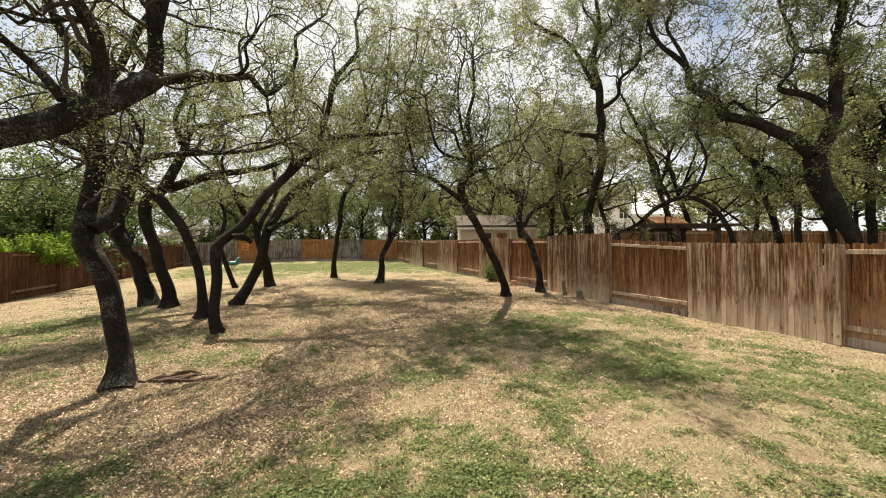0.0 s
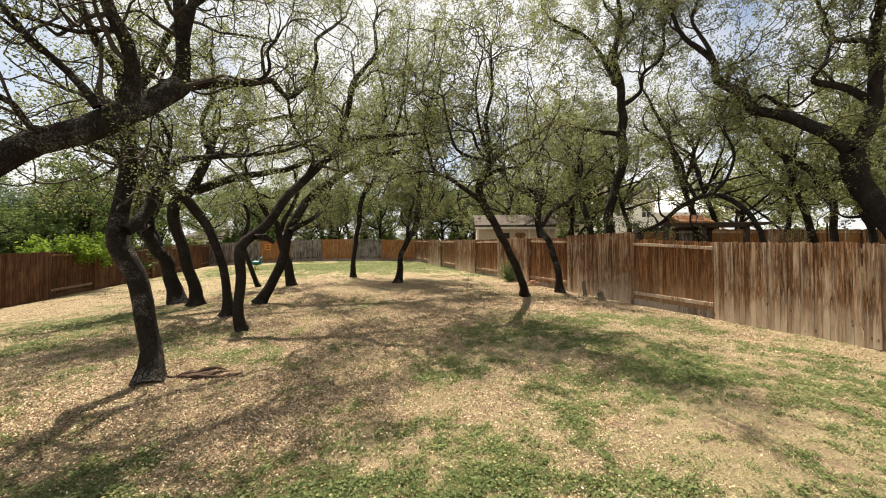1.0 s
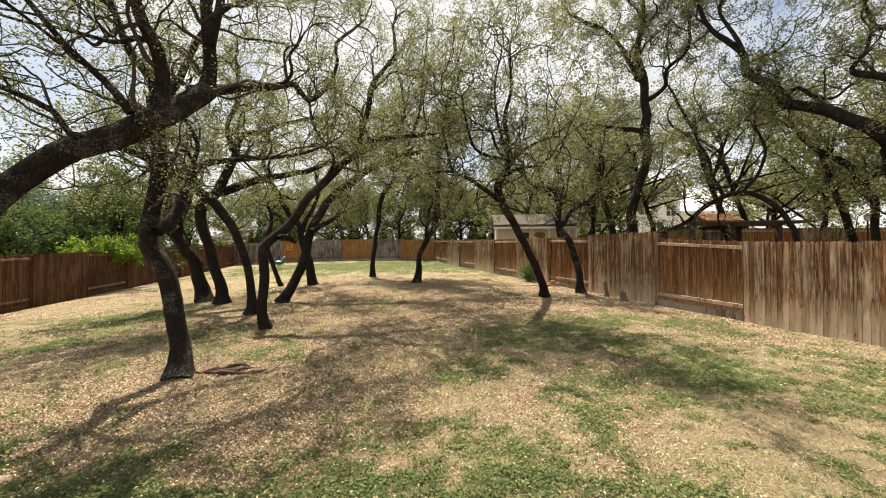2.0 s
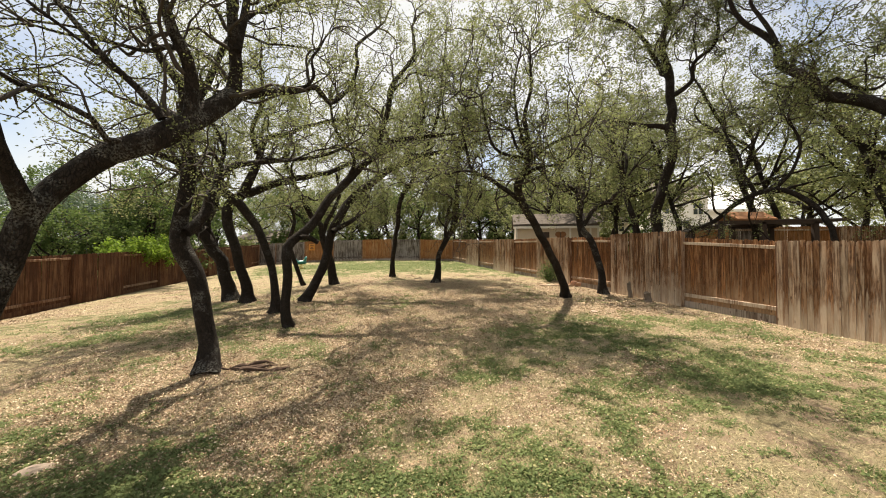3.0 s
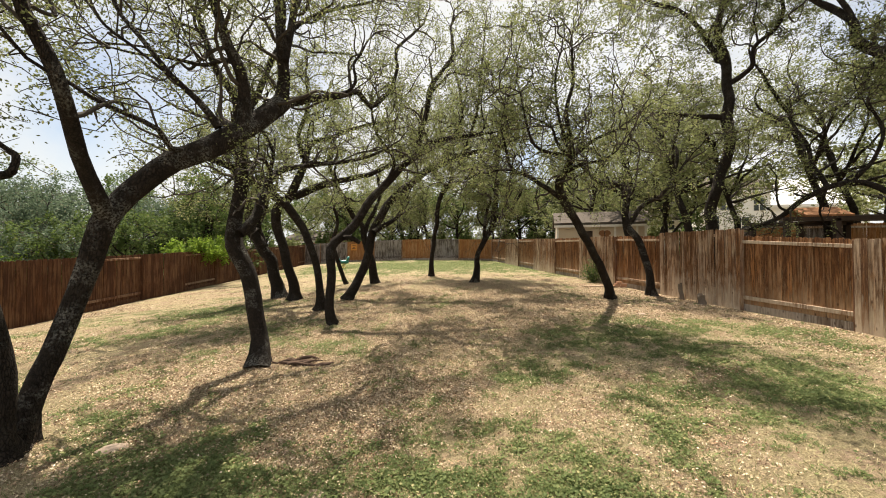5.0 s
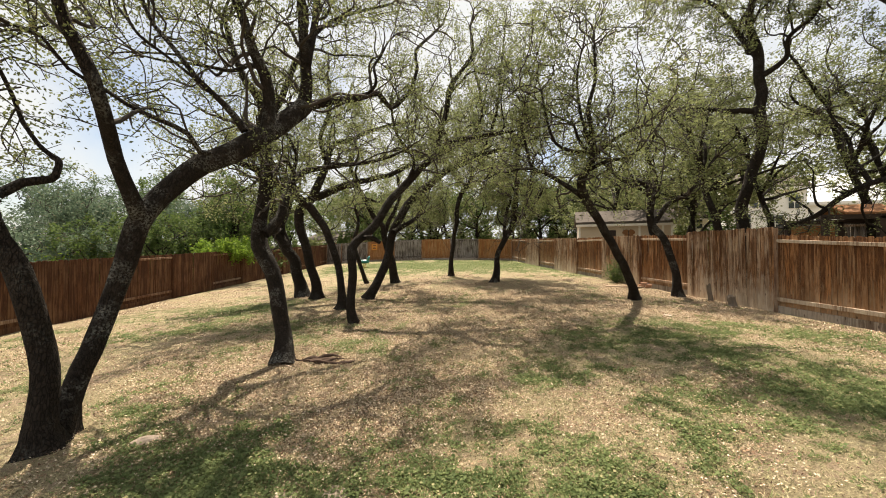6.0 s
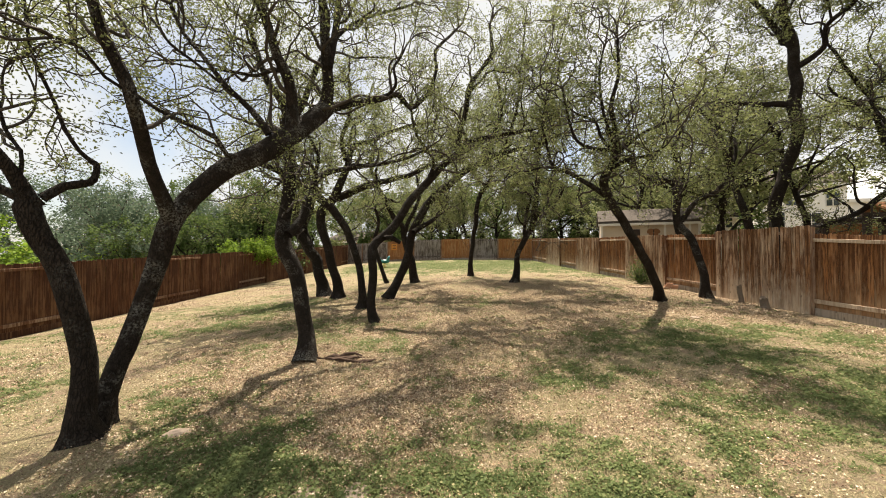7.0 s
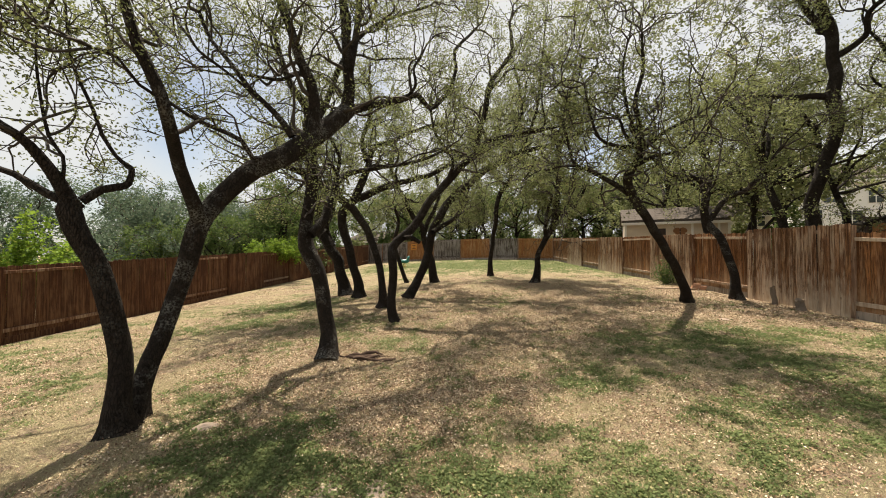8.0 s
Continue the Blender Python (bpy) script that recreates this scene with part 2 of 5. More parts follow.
def cover(x, y):
    """How green the turf is at a place and how thick the fallen leaves lie, each about 0 to 1."""
    def total(bumps):
        return sum(w * math.exp(-((x - a) / rx) ** 2 - ((y - b) / ry) ** 2) for a, b, rx, ry, w in bumps)
    p = noise.noise(Vector((x * 0.55, y * 0.55, 3))) + 0.6 * noise.noise(Vector((x * 1.4, y * 1.4, 8)))
    q = noise.noise(Vector((x * 0.5, y * 0.5, 17))) + 0.5 * noise.noise(Vector((x * 1.6, y * 1.6, 23)))
    p += 0.9 * noise.noise(Vector((x * 3.4, y * 3.4, 31))) + 0.8 * noise.noise(Vector((x * 8.0, y * 8.0, 37)))
    return 0.12 + 0.48 * p + total(GREEN), 0.16 + 0.50 * q + total(DEAD)


def make_ground():
    xs = np.concatenate([[-900, -300, -120, -70, -50, -40], np.arange(-34, -10.01, 0.3), np.arange(-10, 6.99, 0.1), np.arange(7, 20.01, 0.3), [26, 34, 50, 80, 150, 350, 900]])
    ys = np.concatenate([[-900, -300, -100, -50, -30, -20], np.arange(-12, 0.99, 0.3), np.arange(1, 14.99, 0.1), np.arange(15, 40.01, 0.3), [46, 55, 75, 120, 300, 900]])
    verts = []
    for y in ys:
        for x in xs:
            b = noise.noise(Vector((x * 0.9, y * 0.9, 0))) * 0.025 + noise.noise(Vector((x * 3.1, y * 3.1, 5))) * 0.010
            verts.append((x, y, height(x, y) + b))
    w = len(xs)
    i, j = np.meshgrid(np.arange(w - 1), np.arange(len(ys) - 1))
    a = (j * w + i).ravel()
    ob = mesh_object("ground", verts, np.stack([a, a + 1, a + w + 1, a + w], 1), M_GROUND, smooth=True)
    tone = ob.data.attributes.new("cover", "FLOAT_COLOR", "POINT")
    colors = np.zeros((len(verts), 4), dtype=np.float32)
    for k, (x, y, z) in enumerate(verts):
        if -40 < x < 30 and -15 < y < 45:
            colors[k, :2] = cover(x, y)
    tone.data.foreach_set("color", colors.ravel())
    tagged(ob, "sloping backyard of dry straw turf, bare soil and green patches", "ground", kind="structure")


make_ground()


# ---- fences ----
PICKET_W = 0.103


def picket_mesh(tall, width, seed):
    """A dog-eared board, 18 mm thick, its foot at the origin."""
    rnd = random.Random(seed)
    bm = bmesh.new()
    w, ear = width / 2, 0.020 + rnd.uniform(0, 0.010)
    t = tall + rnd.uniform(-0.009, 0.009)
    outline = [(-w, 0), (w, 0), (w, t - ear), (w - ear, t), (-w + ear, t), (-w, t - ear)]
    front = [bm.verts.new((x, -0.009, z)) for x, z in outline]
    back = [bm.verts.new((x, 0.009, z)) for x, z in outline]
    bm.faces.new(front)
    bm.faces.new(back[::-1])
    for k in range(6):
        bm.faces.new((front[k], back[k], back[(k + 1) % 6], front[(k + 1) % 6]))
    bmesh.ops.recalc_face_normals(bm, faces=bm.faces)
    me = bpy.data.meshes.new("picket")
    bm.to_mesh(me)
    bm.free()
    return me


BOARDS = {}


def board(tall, mat, k, wide):
    key = (math.ceil(tall * 20), mat.name, k, wide)
    if key not in BOARDS:
        me = picket_mesh(math.ceil(tall * 20) / 20, wide - 0.006 + 0.003 * (k % 2), k * 7 + 1)
        me.materials.append(mat)
        BOARDS[key] = me
    return BOARDS[key]


def fence_bay(fence, a, b, top_a, top_b, side, mat, rail_mat, rnd, wide, lean=0.0):
    """One bay from post a to post b. side +1: boards stand before the rails as seen from the yard, -1: behind, so that the rails show."""
    a, b = Vector(a), Vector(b)
    run = b - a
    length = run.length
    turn = math.degrees(math.atan2(run.y, run.x))
    face = Vector((run.y, -run.x)).normalized()
    kick = 0.16 if side < 0 else 0.02
    n = max(3, round(length / wide))
    off = 0.055 if side > 0 else -0.035
    for i in range(n):
        u = (i + 0.5) / n
        p = a + run * u + face * off
        foot = height(*(a + run * u)) + kick - 0.01
        tall = top_a + (top_b - top_a) * u - foot
        ob = new("picket", board(tall, mat, rnd.randrange(5), wide))
        ob.parent = fence
        foot += tall - math.ceil(tall * 20) / 20
        ob.matrix_world = pose(p.x + face.x * rnd.uniform(0, 0.014), p.y + face.y * rnd.uniform(0, 0.014), foot, rnd.uniform(-0.6, 0.6), lean + rnd.uniform(-0.2, 0.2), turn)
    ga, gb = height(*a), height(*b)

    def beam(name, za, zb, tall, thick, shift, m):
        bm = bmesh.new()
        box(bm, 0.045, length - 0.045, -thick / 2, thick / 2, -tall / 2, tall / 2, 0.005)
        for v in bm.verts:
            v.co.z += (zb - za) * v.co.x / length
        ob = part(name, bm, m, fence)
        p = a + face * shift
        ob.matrix_world = pose(p.x, p.y, za, 0, 0, turn)

    beam("rail", top_a - 0.145, top_b - 0.145, 0.075, 0.038, 0.0, rail_mat)
    beam("rail", ga + 0.31, gb + 0.31, 0.089, 0.038, 0.0, rail_mat)
    if side < 0:
        beam("kickboard", ga + 0.07, gb + 0.07, 0.17, 0.03, -0.012, M_RED if mat is M_RED else M_KICK)


def fence_post(fence, p, top, mat):
    bm = box(bmesh.new(), -0.045, 0.045, -0.045, 0.045, -0.3, top - height(*p), 0.006)
    ob = part("post", bm, mat, fence)
    ob.matrix_world = pose(p[0], p[1], height(*p), 0, 0, 24)


def make_fence(name, points, tops, sides, mats, rails, post_mat, label, seed, wide=PICKET_W):
    """tops: pairs for each bay."""
    rnd = random.Random(seed)
    fence = empty(name, points[0][0], points[0][1], height(*points[0]))
    bpy.context.view_layer.update()
    for k in range(len(points) - 1):
        fence_bay(fence, points[k], points[k + 1], tops[k][0], tops[k][1], sides[k], mats[k], rails[k], rnd, wide)
    for k, p in enumerate(points):
        t = max(tops[min(k, len(tops) - 1)][0], tops[k - 1][1] if k else 0)
        fence_post(fence, p, t - 0.03, post_mat)
    tagged(fence, label, "fence")
    return fence


RIGHT_Y = [-6.0, -3.6, -1.15, 1.3, 3.75, 6.22, 8.61, 10.75, 13.3, 15.59, 18.15, 20.62, 23.4, 26.0, 28.74, 30.6, 32.4]


def right_x(y):
    return 6.75 - 0.406 * (y - 6.0)


def right_top(y):
    return float(np.interp(y, [-6, 6.2, 8.6, 10.75, 13.3, 15.6, 18.15, 20.6, 23.4, 26, 28.7, 32.4], [1.55, 1.85, 1.95, 2.12, 2.27, 2.385, 2.47, 2.535, 2.66, 2.77, 2.9, 3.05]))


pts_r = [(right_x(y), y) for y in RIGHT_Y]
tops_r = [(right_top(a), right_top(b)) for a, b in zip(RIGHT_Y, RIGHT_Y[1:])]
tops_r[7] = (2.30, 2.36)
sides_r = [-1, 1, -1, 1, -1, 1, -1, 1, -1, 1, -1, 1, -1, 1, -1, -1]
# boards are seen from the yard: run the bays so that their front faces it
make_fence("board_fence", pts_r[::-1], [(b, a) for a, b in tops_r[::-1]], sides_r[::-1], [M_CEDAR if q > 0 else M_CEDAR_IN for q in sides_r[::-1]], [M_RAIL] * 16, M_POST,
           "weathered brown cedar board fence with bays facing alternate ways", 3)

back_n = 7
pts_b = [(x, 30.0 + 2.4 * (x + 20.9) / 16.92) for x in (-20.9, -19.42, -16.9, -14.39, -11.88, -9.32, -6.86, -3.98)]
tops_b = [(height(*pts_b[k]) + 1.83, height(*pts_b[k + 1]) + 1.83) for k in range(back_n)]
make_fence("board_fence", pts_b, tops_b, [-1] * back_n, [M_GREY, M_GREY, M_GOLD, M_GREY, M_GOLD, M_GREY, M_GOLD], [M_GREY, M_GREY, M_GOLD, M_GREY, M_GOLD, M_GREY, M_GOLD], M_POST,
           "board fence of alternating grey and golden cedar bays across the lawn", 5)

left_y = [-8.4 + 2.435 * k for k in range(15)] + [28.1, 30.0]
pts_l = [(-12.7 - 0.314 * (y - 3.87), y) for y in left_y]
tops_l = [(height(*pts_l[k]) + 1.80, height(*pts_l[k + 1]) + 1.80) for k in range(len(pts_l) - 1)]
# rails take the paler post wood, painting in sun caught along their tops
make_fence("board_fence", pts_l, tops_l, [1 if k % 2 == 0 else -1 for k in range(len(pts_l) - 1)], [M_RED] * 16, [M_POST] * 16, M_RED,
           "red-brown stained cedar board fence along the slope, darkened for shade", 7, 0.138)


# ---- trees ----
def smooth_line(points, step=0.14):
    """Points (x, y, z, r) joined by a smooth curve."""
    p = np.asarray(points, dtype=float)
    p = np.vstack([2 * p[0] - p[1], p, 2 * p[-1] - p[-2]])
    p[:, 3] = np.maximum(p[:, 3], 0.004)
    out = []
    for k in range(1, len(p) - 2):
        a, b, c, d = p[k - 1], p[k], p[k + 1], p[k + 2]
        n = max(2, int(np.linalg.norm(c[:3] - b[:3]) / step))
        u = (np.arange(n) / n)[:, None]
        out.append(0.5 * (2 * b + (c - a) * u + (2 * a - 5 * b + 4 * c - d) * u * u + (3 * b - a - 3 * c + d) * u ** 3))
    out.append(p[-2:-1])
    q = np.vstack(out)
    q[:, 3] = np.maximum(q[:, 3], 0.003)
    return q


def tube(line, sides, rnd=None, rough=0.0):
    """Vertices and quads of a tube round a line."""
    c, r = line[:, :3], line[:, 3]
    t = np.gradient(c, axis=0)
    t /= np.linalg.norm(t, axis=1)[:, None] + 1e-9
    ref = np.array([0.31, 0.2, 0.93]) if abs(t[:, 2]).mean() < 0.6 else np.array([0.9, 0.43, 0.05])
    u = np.cross(t, ref)
    u /= np.linalg.norm(u, axis=1)[:, None] + 1e-9
    v = np.cross(t, u)
    ang = np.linspace(0, 2 * np.pi, sides, endpoint=False)
    rad = np.repeat(r[:, None], sides, 1)
    if rough:
        k = rnd.uniform(0, 6.28)
        s = np.arange(len(r))[:, None]
        rad = rad * (1 + rough * (np.sin(ang * 3 + s * 0.35 + k) * 0.5 + np.sin(ang * 5 - s * 0.8 + 2 * k) * 0.3 + np.sin(s * 0.9 + k + ang) * 0.4))
    ring = c[:, None] + rad[:, :, None] * (np.cos(ang)[None, :, None] * u[:, None] + np.sin(ang)[None, :, None] * v[:, None])
    n = len(c)
    i = np.arange(n - 1)[:, None] * sides
    j = np.arange(sides)[None]
    j2 = (j + 1) % sides
    f = np.stack([i + j, i + j2, i + sides + j2, i + sides + j], -1).reshape(-1, 4)
    return ring.reshape(-1, 3), f


class Heap:
    """Collects tubes or leaves into one mesh."""

    def __init__(self):
        self.v, self.f, self.n = [], [], 0

    def add(self, v, f):
        self.v.append(v)
        self.f.append(f + self.n)
        self.n += len(v)

    def made(self, name, mat, parent, label="", smooth=True):
        return mesh_object(name, np.vstack(self.v), np.vstack(self.f), mat, parent, label, smooth)


def unit(v):
    return v / (np.linalg.norm(v) + 1e-9)


def wander(rng, start, way, length, r0, r1, step, bend, lift):
    """A crooked twig."""
    n = max(3, int(length / step) + 1)
    pts = np.empty((n, 4))
    p, d = np.array(start, dtype=float), unit(np.array(way, dtype=float))
    kicks = rng.normal(0, bend, (n, 3))
    kicks[:, 2] += lift
    for k in range(n):
        pts[k, :3] = p
        pts[k, 3] = r0 + (r1 - r0) * k / (n - 1)
        d = unit(d + kicks[k])
        p = p + d * (length / (n - 1))
    return pts


def shoots(rng, line, per_metre, first, length, share, spread, lift, limit):
    """Where side branches leave a line, with their first direction, length and thickness."""
    seg = np.linalg.norm(np.diff(line[:, :3], axis=0), axis=1)
    along = np.concatenate([[0], np.cumsum(seg)])
    total = along[-1]
    n = int(total * (1 - first) * per_metre + rng.random())
    for s in first * total + rng.random(n) * total * (1 - first):
        k = min(np.searchsorted(along, s), len(line) - 1)
        k = max(k, 1)
        t = unit(line[k, :3] - line[k - 1, :3])
        side = rng.normal(0, 1, 3)
        side = unit(side - t * (side @ t))
        way = unit(t * rng.uniform(0.1, 0.9) + side * spread + np.array([0, 0, lift]))
        yield line[k, :3], way, rng.uniform(*length), min(line[k, 3] * share, limit)


def leaves(rng, centres, size, aspect, flat):
    """Small pointed leaves, one quad each, at the centres."""
    n = len(centres)
    a = rng.normal(0, 1, (n, 3))
    a[:, 2] = a[:, 2] * flat - 0.1
    a /= np.linalg.norm(a, axis=1)[:, None]
    b = np.cross(a, rng.normal(0, 1, (n, 3)))
    b /= np.linalg.norm(b, axis=1)[:, None] + 1e-9
    s = size * rng.uniform(0.65, 1.3, (n, 1))
    c = centres
    v = np.stack([c - a * s * 0.5, c + b * s * aspect * 0.5, c + a * s * 0.5, c - b * s * aspect * 0.5], 1).reshape(-1, 3)
    f = np.arange(n * 4).reshape(-1, 4)
    return v, f


def twig_crown(rng, lines, twig, leaf, o):
    """Branches, twigs and leaves on the limbs."""
    for index, line in enumerate(lines):
        first = o["bare"] if index == 0 else 0.12
        if index == 0 or line[-1, 3] < 0.09:
            starts = list(shoots(rng, line, o["n1"], first, o["len1"], 0.5, 0.9, o["lift"], 0.032))
        else:
            starts = list(shoots(rng, line, o["n1"], 0.3, o["len1"], 0.4, 0.9, o["lift"], 0.032))
        tip = unit(line[-1, :3] - line[-3, :3])
        for _ in range(3):
            starts.append((line[-1, :3], unit(tip + rng.normal(0, 0.45, 3)), rng.uniform(*o["len1"]), min(line[-1, 3] * 0.9, 0.03)))
        for p, way, length, r in starts:
            if p[2] < o["low"]:
                continue
            b1 = wander(rng, p, way, length, max(r, 0.013), 0.006, 0.13, 0.40, 0.04)
            twig.add(*tube(smooth_line(b1, 0.05) if o["curved"] else b1, o["sides"]))
            for p2, way2, l2, r2 in shoots(rng, b1, o["n2"], 0.2, o["len2"], 0.6, 0.9, o["lift"] * 0.6, 0.012):
                b2 = wander(rng, p2, way2, l2, max(r2, 0.007), 0.004, 0.13, 0.44, 0.02)
                twig.add(*tube(b2, max(3, o["sides"] - 1)))
                sets = [b2[len(b2) // 2:]]
                for p3, way3, l3, r3 in shoots(rng, b2, o["n3"], 0.25, (0.18, 0.42), 0.7, 1.0, 0.1, 0.005):
                    b3 = wander(rng, p3, way3, l3, 0.0055, 0.0035, 0.13, 0.34, 0.02)
                    if o["fine"]:
                        twig.add(*tube(b3, 3))
                    sets.append(b3)
                for s in sets:
                    if s[-1, 2] < o["low"]:
                        continue
                    k = rng.poisson(o["leaves"])
                    if k:
                        u = rng.random(k) * (len(s) - 1)
                        i = u.astype(int)
                        c = s[i, :3] + (s[np.minimum(i + 1, len(s) - 1), :3] - s[i, :3]) * (u - i)[:, None]
                        leaf.add(*leaves(rng, c + rng.normal(0, o["puff"], (k, 3)), o["size"], 0.52, 0.75))


OAK = dict(n1=2.0, n2=3.7, n3=3.6, len1=(0.6, 1.5), len2=(0.35, 0.9), lift=0.35, bare=0.55, leaves=11, puff=0.075, size=0.062, fine=True, low=2.1, sides=4, side=0.95, curved=False)


def side_limbs(rng, lines, low, many):
    """Crooked secondary limbs, half as thick as those they leave."""
    out = []
    for index, line in enumerate(lines):
        for p, way, length, r in shoots(rng, line, many, 0.5 if index == 0 else 0.2, (1.0, 2.3), 0.55, 0.95, 0.45, 0.06):
            if p[2] > low and r > 0.016:
                out.append(smooth_line(wander(rng, p, way, length, r, 0.012, 0.24, 0.36, 0.06), 0.08))
    return out


def root_flare(v, line, sides, rnd):
    """Spreads the foot of a stem into a few roots."""
    ring = v.reshape(-1, sides, 3).copy()
    axis = line[:, None, :3]
    low = np.clip(1 - (line[:, 2] + 0.06) / 0.34, 0, 1) ** 2
    ang = np.arange(sides) / sides * 2 * np.pi
    lobe = np.clip(np.sin(ang * 4 + rnd.uniform(0, 6)) + 0.5 * np.sin(ang * 3 + rnd.uniform(0, 6)), -0.2, 1.3)
    grow = 1 + 0.42 * low[:, None] * lobe[None]
    ring[:, :, :2] = axis[:, :, :2] + (ring[:, :, :2] - axis[:, :, :2]) * grow[:, :, None]
    return ring.reshape(-1, 3)


def oak(x, y, label, limbs, bark=None, leaf_mat=None, seed=1, **more):
    """A crooked live oak: stem and limbs along their own lines, then branches, twigs and leaves."""
    o = dict(OAK, **more)
    rng = np.random.default_rng(seed)
    rnd = random.Random(seed)
    tree = empty("oak_tree", x, y, yard(x, y))
    lines = []
    for k, limb in enumerate(limbs):
        line = smooth_line(limb)
        wob = rng.normal(0, 1, (len(line), 3))
        for _ in range(2):
            wob[1:-1] = (wob[:-2] + wob[1:-1] + wob[2:]) / 3
        line[:, :3] += wob * np.minimum(line[:, 3:4] * 0.55, 0.034)
        if k == 0:
            foot = np.clip(1 - line[:, 2] / 0.35, 0, 1)
            line[:, 3] *= 1 + 0.22 * foot ** 2
        lines.append(line)
    lines += side_limbs(rng, lines, o["low"], o["side"])
    for k, line in enumerate(lines):
        sides = 14 if k == 0 else 10 if k < len(limbs) else 7
        v, f = tube(line, sides, rnd, 0.10)
        if k == 0:
            v = root_flare(v, line, sides, rnd)
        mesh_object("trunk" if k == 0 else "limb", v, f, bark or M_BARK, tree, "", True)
    twig, leaf = Heap(), Heap()
    twig_crown(rng, lines, twig, leaf, o)
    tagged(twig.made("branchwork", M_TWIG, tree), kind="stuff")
    tagged(leaf.made("crown", leaf_mat or M_LEAF, tree, "", False), kind="stuff")
    return tagged(tree, label, "tree", "oaks in the yard")


oak(-4.24, 2.03, "dark twisted oak stem forking low, grown beside its twin", (
    [(-0.05, -0.02, -0.06, 0.150), (-0.03, -0.01, 0.16, 0.116), (-0.02, -0.01, 0.39, 0.101), (-0.01, 0.00, 0.87, 0.091), (-0.00, -0.05, 1.21, 0.091), (-0.05, -0.16, 1.56, 0.087), (-0.10, -0.25, 1.79, 0.083), (-0.14, -0.30, 2.06, 0.089), (-0.14, -0.30, 2.15, 0.080)],
    [(-0.14, -0.30, 2.13, 0.061), (-0.11, -0.43, 2.34, 0.050), (-0.08, -0.56, 2.49, 0.041), (-0.05, -0.68, 2.60, 0.034), (-0.05, -0.86, 2.74, 0.027), (-0.02, -1.02, 3.02, 0.017), (0.04, -1.08, 3.26, 0.011)],
    [(-0.15, -0.31, 2.09, 0.042), (-0.31, -0.41, 2.21, 0.035), (-0.48, -0.55, 2.36, 0.028), (-0.67, -0.69, 2.44, 0.021), (-0.85, -0.85, 2.58, 0.014)],
    [(-0.08, -0.39, 2.33, 0.015), (-0.12, -0.38, 2.53, 0.014), (-0.19, -0.45, 2.70, 0.014), (-0.26, -0.48, 3.02, 0.012), (-0.31, -0.49, 3.35, 0.010), (-0.34, -0.49, 3.65, 0.009)],
    [(-0.11, -0.23, 2.11, 0.040), (-0.08, -0.13, 2.26, 0.037), (-0.02, 0.03, 2.33, 0.034), (-0.02, 0.07, 2.41, 0.027), (-0.04, 0.09, 2.51, 0.027), (-0.07, 0.07, 2.55, 0.022), (-0.11, 0.00, 2.63, 0.018), (-0.18, -0.08, 2.82, 0.017), (-0.21, -0.13, 3.01, 0.015), (-0.27, -0.20, 3.25, 0.015), (-0.31, -0.26, 3.47, 0.013), (-0.34, -0.28, 3.77, 0.011), (-0.36, -0.29, 4.06, 0.010)],), seed=11, side=0.4, curved=True, low=2.45, leaves=46, size=0.036, bare=0.97, n1=2.8, n2=4.2, n3=4.6)
